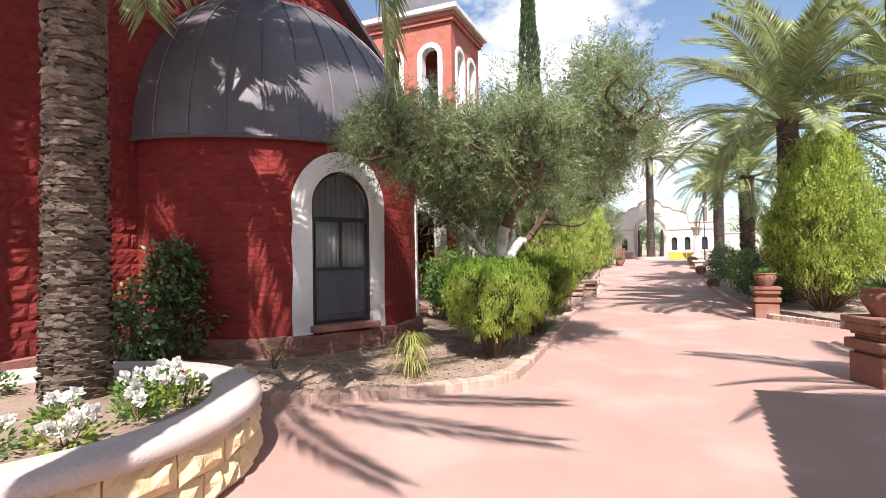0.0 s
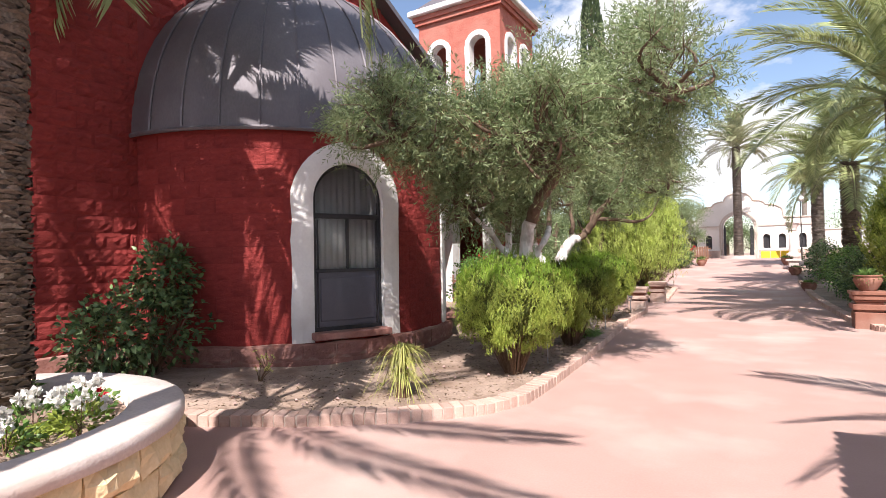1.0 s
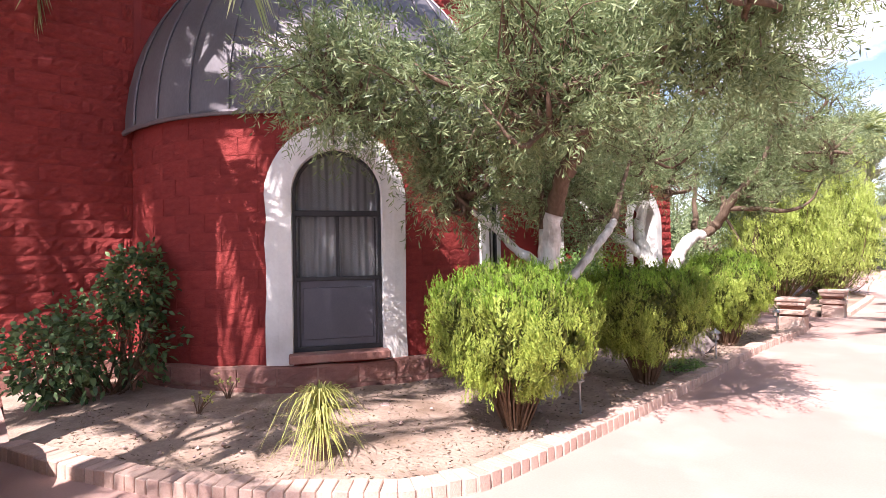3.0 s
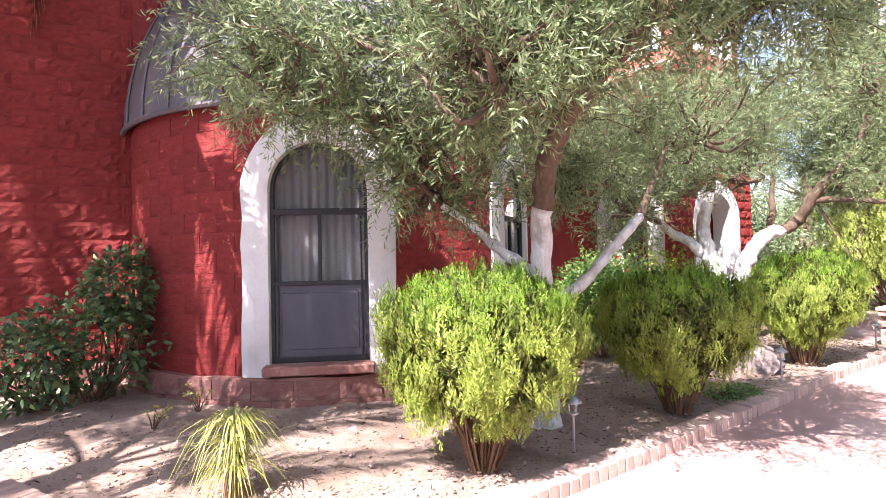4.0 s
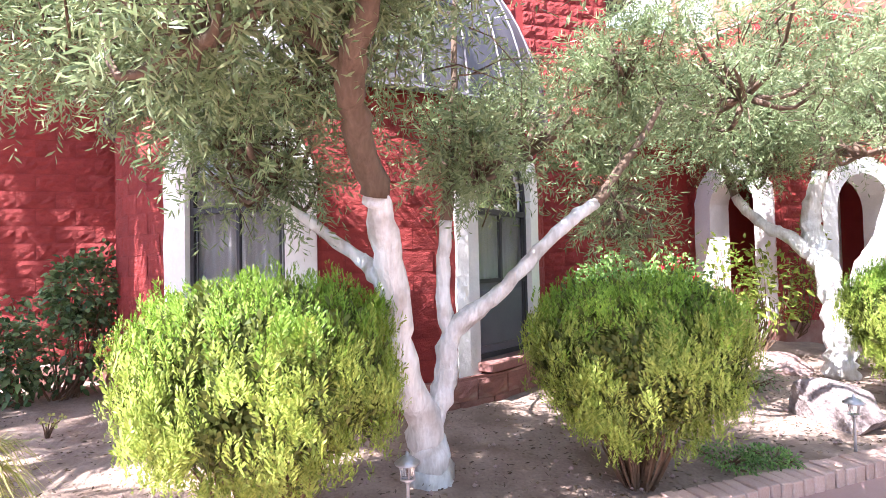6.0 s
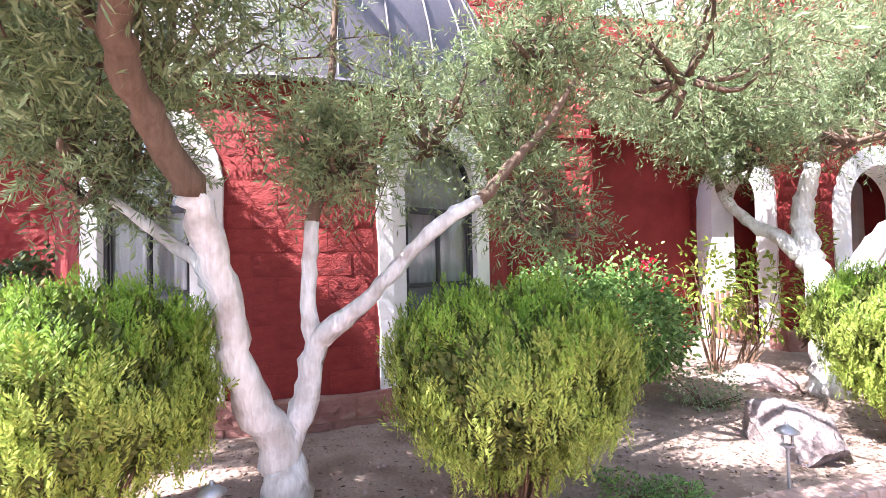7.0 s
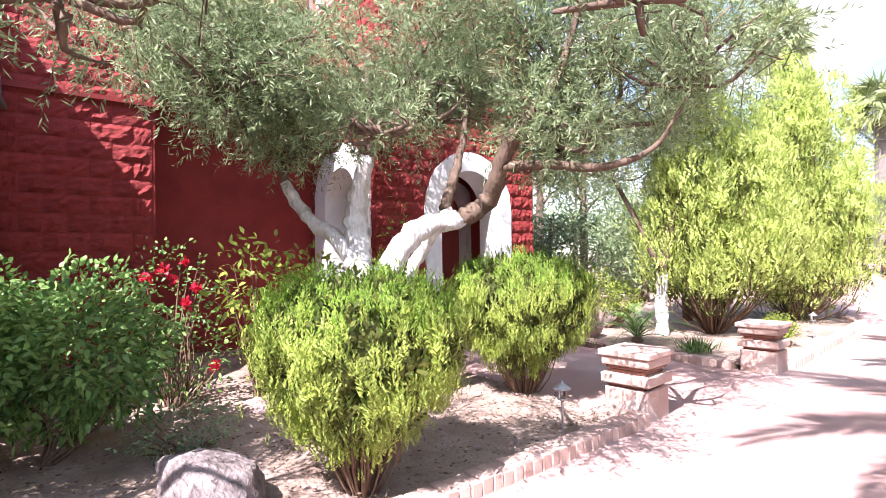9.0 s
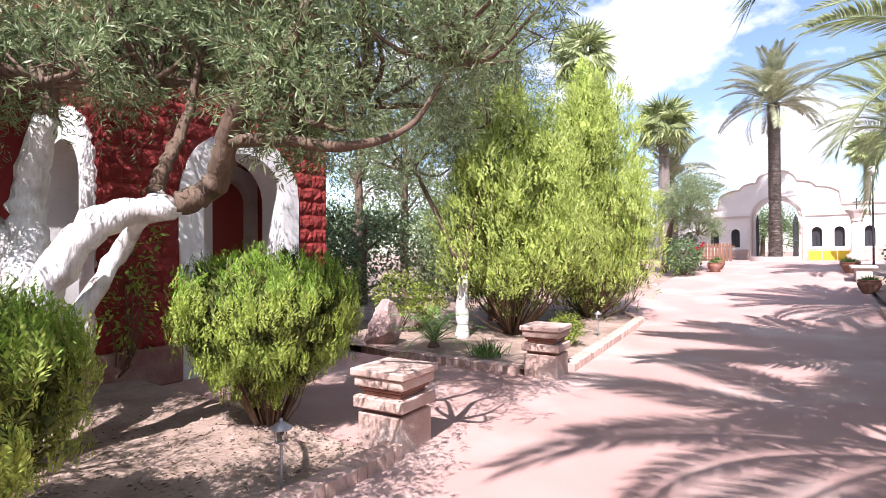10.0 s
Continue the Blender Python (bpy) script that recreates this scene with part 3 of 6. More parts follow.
# recess, and the porch under the bell tower, open by an arch on two sides
PORTICO_X, P0, P1, PORCH_BACK = -6.65, 16.36, 19.95, -9.75
SIDE_ARCH, FRONT_ARCH = (-7.75, 0.55, 0.0, 2.68), (18.32, 0.68, 0.0, 2.52)
g = Geo()
box(g, -9.3, 13.472, 0, -8.95, P0 - 0.002, 6.6)
alone("wall_recess", g, RED_SMOOTH, "recessed red wall in deep shade", "wall", kind="structure")
g = Geo()
arched_wall(g, flat_x(PORTICO_X), P0, P1, 0.0, lambda u: 6.2, [(FRONT_ARCH[0], FRONT_ARCH[1] + 0.03, *FRONT_ARCH[2:])], 0.49)
wall_portico = alone("wall_porch_front", g, RED_SMOOTH, "red porch wall with a white arched opening", "wall", kind="structure")
g = Geo()
arched_wall(g, flat_y(P0), PORCH_BACK, PORTICO_X - 0.502, 0.0, lambda u: 6.2, [(SIDE_ARCH[0], SIDE_ARCH[1] + 0.03, *SIDE_ARCH[2:])], 0.44)
wall_side = alone("wall_porch_side", g, RED_SMOOTH, "red porch side wall with a white arched opening", "wall", kind="structure")
g = Geo()
box(g, PORCH_BACK + 0.05, P0 + 0.46, 0, PORCH_BACK + 0.3, P1 - 0.425, 4.09)
alone("wall_porch_west", g, RED_SMOOTH, "far red porch wall in deep shade", "wall", kind="structure")
DOOR_X, DOOR_Y, DOOR_H = -8.05, 19.02, 2.62
g = Geo()
arched_wall(g, flat_x(DOOR_X), 18.35, P1 - 0.42, 0.0, lambda u: 4.09, [(DOOR_Y, 0.42, 0.0, DOOR_H)], 0.3)
alone("wall_porch_inside", g, RED_SMOOTH, "inner red porch wall in shade", "wall", kind="structure")
g = Geo()
box(g, PORCH_BACK, P1 - 0.418, 0, PORTICO_X - 0.502, P1, 6.2)
alone("wall_porch_back", g, RED_SMOOTH, "red back wall of the porch", "wall", kind="structure")
g = Geo()
box(g, PORCH_BACK + 0.02, P0 + 0.46, 4.1, PORTICO_X - 0.51, P1 - 0.425, 4.3)
box(g, PORCH_BACK + 0.02, P0 + 0.02, 6.2, PORTICO_X - 0.02, P1 - 0.02, 6.26)
alone("ceiling_porch", g, PLASTER, "plain porch ceiling", "ceiling", kind="structure")
for place, (c, h, zs, sp), ring, deep in ((flat_x(PORTICO_X), FRONT_ARCH, 0.33, -0.5), (flat_y(P0), SIDE_ARCH, 0.43, -0.45)):
    w = thing("arch_surround", "white painted arch surround of the porch opening", "arch", kind="structure")
    g = Geo()
    surround(g, place, c, h, 0.0, sp, ring, inner=deep, rnd=rng)
    part("band", g, WHITE, w)
w = thing("door_1", "dark red inner door in a white arched surround", "door", kind="structure")
g = Geo()
surround(g, flat_x(DOOR_X), DOOR_Y, 0.38, 0.0, DOOR_H, 0.27, rnd=rng)
part("surround", g, WHITE, w, "white painted arch band")
g = Geo()
prism(g, [(-0.42, 0), (0.42, 0)] + [(0.42 * math.cos(math.pi * q / 14), DOOR_H + 0.42 * math.sin(math.pi * q / 14)) for q in range(15)], pose(DOOR_X - 0.2, DOOR_Y, 0, 0, 0, 90), 0.05)
part("door_leaf", g, DARK_ROOM, w, "dark red door leaf")
for x0, y0, x1, y1 in ((PORTICO_X - 0.3, P0 - 0.09, PORTICO_X + 0.1, 17.32), (PORTICO_X - 0.3, 19.34, PORTICO_X + 0.1, P1 + 0.06)):
    g = Geo()
    box(g, x0, y0, 0, x1, y1, 0.5, bevel=0.02)
    alone("plinth", g, PLINTH_RED, "dusty red pier base of the porch", "plinth", kind="structure")

# added slab, hidden by foliage, that keeps sky light off the recess
g = Geo()
box(g, -9.25, 13.5, 4.4, -7.58, P0 - 0.02, 4.55, bevel=0.02)
alone("ceiling_recess", g, RED_SMOOTH, "flat red roof over the recess beside the porch", "ceiling", kind="structure")

# bell tower above the porch
tower = thing("bell_tower", "square red block bell tower with white arched openings", "bell tower", kind="structure")
TX0, TX1, TY0, TY1, TZ0, TZ1 = PORCH_BACK, PORTICO_X, 16.75, 19.55, 6.265, 10.2
BELFRY = 6.7


def tower_faces():
    return [(flat_y(TY0), TX0, TX1), (flat_x(TX1), TY0 + 0.3, TY1 - 0.3),
            (lambda u, z, d=0.0: (u, TY1 + d, z), TX0, TX1), (lambda u, z, d=0.0: (TX0 - d, u, z), TY0 + 0.3, TY1 - 0.3)]


for place, u0, u1 in tower_faces():
    mid, q = (u0 + u1) / 2, (u1 - u0) * (0.24 if u0 == TX0 else 0.27)
    ops = [(mid - q, 0.3, BELFRY, 8.6), (mid + q, 0.3, BELFRY, 8.6)]
    g = Geo()
    arched_wall(g, place, u0, u1, TZ0, lambda u: TZ1, [(c, h + 0.03, zs, sp) for c, h, zs, sp in ops], 0.29, 0.3)
    part("wall", g, TOWER_BLOCK, tower)
    for c, h, zs, sp in ops:
        g = Geo()
        surround(g, place, c, h, zs, sp, 0.17, inner=-0.3, rnd=rng)
        part("arch_band", g, WHITE, tower, "white painted arch band")
g = Geo()
for e, z0, z1 in ((0.1, TZ1 - 0.5, TZ1 - 0.36), (0.16, TZ1 - 0.36, TZ1 - 0.2)):
    box(g, TX0 - e, TY0 - e, z0, TX1 + e, TY1 + e, z1)
part("cornice", g, TOWER_BLOCK, tower)
g = Geo()
box(g, TX0 - 0.3, TY0 - 0.3, TZ1 - 0.2, TX1 + 0.3, TY1 + 0.3, TZ1, bevel=0.03)
part("white_cornice", g, WHITE, tower, "white projecting cornice")
g = Geo()
cx, cy = (TX0 + TX1) / 2, (TY0 + TY1) / 2
g.add([(TX0 - 0.2, TY0 - 0.2, TZ1), (TX1 + 0.2, TY0 - 0.2, TZ1), (TX1 + 0.2, TY1 + 0.2, TZ1), (TX0 - 0.2, TY1 + 0.2, TZ1), (cx, cy, TZ1 + 1.6)], [(0, 1, 4), (1, 2, 4), (2, 3, 4), (3, 0, 4), (3, 2, 1, 0)])
part("roof", g, METAL_ROOF, tower, "grey pyramid roof")
g = Geo()
box(g, TX0 + 0.3, TY0 + 0.3, 6.0, TX1 - 0.3, TY1 - 0.3, 6.6)
part("belfry_floor", g, PLASTER, tower)
for dx, dy in ((-0.7, -0.6), (0.7, -0.6)):
    g = Geo()
    lathe(g, [(0.02, 0.62), (0.09, 0.6), (0.15, 0.48), (0.17, 0.25), (0.21, 0.1), (0.27, 0.0), (0.24, 0.0), (0.1, 0.4)], 18, (cx + dx, cy + dy, 7.7))
    bell = part("bell", g, BRONZE, tower, "dark bronze bell", True)
    g = Geo()
    box(g, cx + dx - 0.4, cy + dy - 0.05, 8.3, cx + dx + 0.4, cy + dy + 0.05, 8.42)
    part("yoke", g, WOOD, bell)

# ---- plants ----


def olive(at, limbs, blobs, paint, seed, twigs=26, label="", leaf=OLIVE_LEAF, trunk_label="limewashed trunk"):
    """limbs: lists of (x, y, z, radius) from the foot; each white up to its height in paint. blobs: centre, radii, count of twigs."""
    r = np.random.default_rng(seed)
    t = thing("olive_tree", label, "olive tree", at, group="olive trees by the church")
    white, dark = Geo(), Geo()
    for number, limb in enumerate(limbs):
        path = smooth_path(limb, 6)
        for i, q in enumerate(path):
            if 0 < i:
                q[:3] += r.normal(size=3) * 0.11 * q[3]
                q[3] *= 1 + 0.2 * noise.noise(Vector((i * 0.55, seed, len(limb))))
        white_to = paint[min(number, len(paint) - 1)]
        low = [q for q in path if q[2] <= white_to]
        high = [q for q in path if q[2] > white_to]
        if len(low) > 1:
            tube(white, low + high[:1], 14, 0.2, r, 1)
        if len(high) > 1:
            tube(dark, high, 8, 0.14, r, 1)
    if white.n:
        part("trunk", white, LIMEWASH, t, trunk_label, True)
    g, wood = Geo(), dark
    for c, rad, count in blobs:
        d = unit(r.normal(size=(count, 3)))
        k = r.uniform(0.35, 1.0, size=(count, 1)) ** 0.6
        # clumps: pull the twigs towards a few centres
        heads = unit(r.normal(size=(22, 3))) * r.uniform(0.45, 1.0, size=(22, 1))
        near = heads[r.integers(0, 22, count)]
        p = (0.76 * near + 0.24 * d * k) * 1.1 + r.normal(size=(count, 3)) * 0.08
        base = np.array(c) + p * np.array(rad)
        way = unit(0.8 * unit(p) + r.normal(size=(count, 3)) * 0.6 + np.array((0, 0, 0.05)))
        length = r.uniform(0.22, 0.5, count)
        n = 19
        for s in range(n):
            f = (s + 0.5) / n
            pos = base + way * (length * f)[:, None] + np.array((0, 0, -0.12)) * (f * f * length)[:, None]
            side = unit(np.cross(way, r.normal(size=(count, 3))))
            leaves(g, pos, side * 0.9 + way * 0.75, r.uniform(0.055, 0.1, count), r.uniform(0.01, 0.017, count), r)
        for i in range(0, count, 9):
            b = base[i]
            e = b + way[i] * length[i]
            s0 = b - way[i] * 0.25 + np.array((0, 0, -0.1))
            tube(wood, [(*s0, 0.008), (*b, 0.005), (*e, 0.002)], 3, steps=1)
        for i in range(12):
            b = np.array(c) + heads[i] * np.array(rad) * 0.95
            s0 = np.array(c) + np.array((0, 0, -rad[2] * 0.5)) + heads[i] * np.array(rad) * 0.1
            m = (b + s0) / 2 + r.normal(size=3) * 0.12
            tube(wood, [(*s0, 0.035), (*m, 0.022), (*b, 0.008)], 5, steps=3)
    part("limb_work", dark, BARK, t, "bare brown limbs and twigs", True)
    part("crown", g, leaf, t, "loose crown of narrow grey-green leaves")
    return t


def sprays(g, base, way, size, r, per=16, face=None, scale=(0.24, 0.4, 0.12)):
    """Flat fans of scale leaves, one at each base point."""
    n = len(base)
    way = unit(way)
    side = unit(np.cross(way, r.normal(size=(n, 3)) if face is None else unit(face) + r.normal(size=(n, 3)) * 0.45))
    size = np.asarray(size).reshape(-1, 1)
    for k in range(per):
        f = (k // 2 + 0.5) / (per / 2)
        s = 1 if k % 2 else -1
        pos = base + way * size * f * 0.75 + side * size * 0.3 * (1 - 0.5 * f) * s * r.uniform(0.1, 0.6, size=(n, 1))
        leaves(g, pos, way * 0.8 + side * s * (0.85 - 0.5 * f) + r.normal(size=(n, 3)) * 0.16, size[:, 0] * r.uniform(scale[0], scale[1], n), size[:, 0] * scale[2], r, 0.6, 0.0, face)


def thuja_ball(at, rx, up, down, zc, vee, seed, leaf=THUJA_LEAF, label="", group="clipped thuja balls", count=4800):
    """Clipped round on top, drawn in below by vee; flat sprays gathered in upright clumps over inner sprays coloured
    dark for shade.
    """
    r = np.random.default_rng(seed)
    t = thing("thuja_shrub", label, "shrub", at, group=group)

    def body(d, k=1.0):
        """The clipped outline in direction d."""
        z = d[:, 2]
        flat = np.sqrt(np.maximum(1 - z * z, 1e-6))
        wide = np.where(z > 0, np.maximum(1 - np.clip(z, 0, 1) ** 2.7, 0) ** 0.5, np.maximum(1 - np.clip(-z, 0, 1) ** 2.4, 0) ** 0.5 * (1 - vee * np.clip(-z, 0, 1)))
        side = d[:, :2] / flat[:, None]
        return np.concatenate([side * (wide * rx)[:, None], np.where(z > 0, z * up, z * down)[:, None]], 1) * k

    def scatter(n, low=-0.97):
        a, z = r.uniform(0, 2 * math.pi, n), r.uniform(low, 0.995, n)
        q = np.sqrt(1 - z * z)
        return np.stack([q * np.cos(a), q * np.sin(a), z], 1)

    clumps = 420
    d = scatter(clumps)
    lump = np.array([1 + 0.07 * noise.noise(Vector(q) * 1.9 + Vector((seed, 0, 0))) + 0.07 * noise.noise(Vector(q) * 5 + Vector((0, seed, 0))) for q in d.tolist()])[:, None]
    c = body(d) * lump * r.uniform(0.9, 1.0, size=(clumps, 1))
    dens = np.clip(1.0 + 0.3 * d[:, 2], 0.6, 1.2) * r.uniform(0.08, 1.0, clumps) ** 1.4
    pick = r.choice(clumps, count, p=dens / dens.sum())
    base = np.array((0, 0, zc)) + c[pick] + r.normal(size=(count, 3)) * np.array((0.045, 0.045, 0.06))
    out = d[pick] * np.array((1, 1, 0.7))
    lean = unit(r.normal(size=(clumps, 3)))[pick]
    way = -0.06 * out + np.array((0, 0, 0.8)) + 0.25 * lean + r.normal(size=(count, 3)) * 0.16
    face = out + np.array((0, 0, 0.2)) + 0.35 * lean
    size = r.uniform(0.085, 0.16, count) * np.where(d[pick][:, 2] > 0.6, 0.75, 1.0)
    crown = base[:, 2] > zc + up * (0.5 + 0.16 * r.normal(size=count))
    for name, chosen, m, says in (("foliage", ~crown, leaf, "clumps of scaly yellow-green sprays"), ("crown", crown, THUJA_CLIPPED, "close-clipped greener top")):
        g = Geo()
        sprays(g, base[chosen], way[chosen], size[chosen], r, 20, face[chosen], (0.17, 0.3, 0.075))
        part(name, g, m, t, says)
    # inner sprays in the darker colour, painting shade between the clumps
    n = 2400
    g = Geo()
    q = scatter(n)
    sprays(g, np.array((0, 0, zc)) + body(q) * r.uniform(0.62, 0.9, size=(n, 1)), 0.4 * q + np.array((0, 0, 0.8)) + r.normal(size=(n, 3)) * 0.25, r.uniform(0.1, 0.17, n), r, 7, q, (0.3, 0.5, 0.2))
    part("inner_foliage", g, THUJA_INNER_SHADED, t, "dry brownish inner sprays")
    s = Geo()
    for i in range(110):
        a = r.uniform(0, 2 * math.pi)
        q = r.uniform(0.1, 0.95)
        x, y = math.cos(a) * q, math.sin(a) * q
        e = r.uniform(0.5, 0.8)
        tube(s, [(x * 0.1, y * 0.1, -0.04, 0.011), (x * rx * 0.36 + r.normal() * 0.02, y * rx * 0.36 + r.normal() * 0.02, (zc - down) * 0.75 + 0.05, 0.008), (x * rx * e + r.normal() * 0.03, y * rx * e + r.normal() * 0.03, zc - down * (0.55 - 0.3 * q), 0.003)], 4, 0.2, r, 2)
    part("stem_tuft", s, TWIG, t, "brown bare stems")
    return t


def thuja_cone(at, r0, height, seed, leaf=THUJA_TOP, label="", count=6500, low=0.45, plumes=64, inner=0.3, blunt=1.5, fatter=1.0):
    """A tall loose thuja made of upright plumes on bare stems."""
    r = np.random.default_rng(seed)
    t = thing("thuja_tree", label, "thuja tree", at, group="tall thujas by the drive")
    g, dry, s = Geo(), Geo(), Geo()
    per = count // plumes
    for i in range(plumes):
        f = ((i + 0.5) / plumes) ** 1.15
        a = i * 2.399 + r.normal() * 0.25
        rad = r0 * max(1.0 - f ** blunt, 0.0) ** 0.6 * min(0.6 + 2.2 * f, 1.0)
        q = rad * (r.uniform(0.5, 0.8) if i % 4 else r.uniform(0.0, 0.4))
        size = r.uniform(0.8, 1.45) * (height / 5)
        fat = r.uniform(0.24, 0.42) * (r0 / 1.4) * fatter
        z0 = low + (height - low - size) * f + r.normal() * 0.12
        foot = np.array((math.cos(a) * q, math.sin(a) * q, max(z0, low * r.uniform(0.6, 1.1))))
        out = np.array((math.cos(a), math.sin(a), 0.0)) * r.uniform(0.1, 0.38) * (1.2 - f) + r.normal(size=3) * 0.08
        axis = unit(out + np.array((0, 0, 1.0)))
        u = r.uniform(0, 1, per) ** 0.9
        d = r.normal(size=(per, 3))
        d = unit(d - axis * (d @ axis)[:, None])
        girth = fat * np.sin(np.pi * np.clip(0.12 + 0.88 * u, 0, 1)) ** 0.6 * r.uniform(0.5, 1.1, per)
        knot = np.array([1 + 0.5 * noise.noise(Vector((v[0] * 2, v[1] * 2, w * 5 + i))) for v, w in zip(d.tolist(), u.tolist())])
        base = foot + axis * (u * size)[:, None] + d * (girth * knot)[:, None]
        sprays(g, base, 0.12 * d + np.array((0, 0, 0.85)) + 0.3 * out + r.normal(size=(per, 3)) * 0.25, r.uniform(0.15, 0.31, per), r, 9, d + np.array((0, 0, 0.2)) + 0.4 * out)
        # dry inner sprays, their dark colour also standing for shade inside the plumes
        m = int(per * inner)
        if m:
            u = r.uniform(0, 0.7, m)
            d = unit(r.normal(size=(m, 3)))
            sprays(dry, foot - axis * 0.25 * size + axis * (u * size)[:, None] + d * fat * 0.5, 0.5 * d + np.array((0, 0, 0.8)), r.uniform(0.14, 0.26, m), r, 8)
        top = foot + axis * size * 0.6
        mid = foot * np.array((0.75, 0.75, 0.55)) + r.normal(size=3) * 0.05
        tube(s, [(math.cos(a) * 0.09 * r.random(), math.sin(a) * 0.09 * r.random(), -0.05, 0.02), (*mid, 0.014), (*foot, 0.01), (*top, 0.005)], 4, 0.2, r, 2)
    part("foliage", g, leaf, t, "ragged plumes of yellow-green sprays")
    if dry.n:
        part("inner_foliage", dry, THUJA_INNER_SHADED, t, "dry brownish inner sprays")
    part("stem_tuft", s, TWIG, t, "brown bare stems")
    return t


def shrub(at, blobs, leaf, length, width, seed, label, name="shrub", count=4000, petals=None, category="shrub", stems=14, group=""):
    """A broad-leaved bush of blobs (centre, radii)."""
    r = np.random.default_rng(seed)
    t = thing(name, label, category, at, group=group)
    g, s = Geo(), Geo()
    for c, rad in blobs:
        n = count // len(blobs)
        d = unit(r.normal(size=(n, 3)))
        k = r.uniform(0.3, 1.05, size=(n, 1)) ** 0.5
        lump = np.array([1 + 0.45 * noise.noise(Vector(q) * 2.5 + Vector((seed, c[0], 0))) for q in d.tolist()])[:, None]
        base = np.array(c) + d * k * lump * np.array(rad)
        base[:, 2] = np.maximum(base[:, 2], 0.05)
        broad_leaves(g, base, 0.75 * d + np.array((0, 0, 0.15)) + r.normal(size=(n, 3)) * 0.5, r.uniform(0.6, 1.25, n) * length, r.uniform(0.7, 1.2, n) * width, r, 0.2)
        for i in range(stems):
            e = np.array(c) + d[i] * np.array(rad) * 0.85
            tube(s, [(c[0] * 0.4 + r.normal() * 0.04, c[1] * 0.4 + r.normal() * 0.04, 0.0, 0.014), (*((e + np.array((c[0], c[1], 0))) / 2), 0.01), (*e, 0.004)], 4, 0.2, r, 2)
    part("foliage", g, leaf, t)
    part("stem_tuft", s, TWIG, t, "thin brown stems")
    if petals:
        pm, spots, size = petals
        for c in spots:
            g = Geo()
            d = unit(r.normal(size=(34, 3)) + np.array((0, 0, 0.4)))
            leaves(g, np.array(c) + r.normal(size=(34, 3)) * size * 0.35, d, size, size * 0.8, r, 0.6)
            part("blossom", g, pm, t, "deep red blossom cluster")
    return t


def frond_mesh(length, seed, leaf, arch=0.5, leaflets=120, leaflet=0.36, droop=0.25, broad=0.0125):
    """A feather frond along +x that arches over; returns the meshes of blade and rib."""
    r = np.random.default_rng(seed)
    g, s = Geo(), Geo()
    n = leaflets
    f = np.linspace(0.13, 1.0, n)

    def spine(f):
        return np.stack([length * (f - 0.12 * f ** 3), 0 * f, length * (arch * f * 0.55 - arch * 1.15 * f ** 2.2)], -1)

    p = spine(f)
    tang = unit(spine(f + 0.01) - spine(f - 0.01))
    up = np.cross(tang, np.tile(np.array((0, 1.0, 0)), (n, 1)))
    up *= np.sign(up[:, 2:3] + 1e-9)
    for side in (-1, 1):
        forward = 0.35 + 0.75 * f[:, None]
        way = tang * forward + np.array((0, side * 1.0, 0)) + up * 0.42 + r.normal(size=(n, 3)) * 0.07
        size = leaflet * (0.5 + 0.75 * np.sin(np.pi * np.clip(f * 0.85 + 0.08, 0, 1))) * r.uniform(0.88, 1.08, n)
        way = unit(way)
        flat = unit(up - way * np.sum(up * way, axis=1, keepdims=True))
        s1 = np.cross(way, flat) * (broad * length / 2.6)
        L = size[:, None]
        mid, tip = p + way * L * 0.4, p + way * L - np.array((0, 0, 1.0)) * droop * L
        g.quads(np.stack([p, mid + s1, tip, mid - s1], axis=1).reshape(-1, 3), n)
    path = spine(np.linspace(0, 1, 9))
    tube(s, [(*q, 0.03 * length / 2.6 * (1 - 0.85 * i / 8)) for i, q in enumerate(path)], 5, steps=1)
    return g.mesh("frond", leaf), s.mesh("rib", leaf)


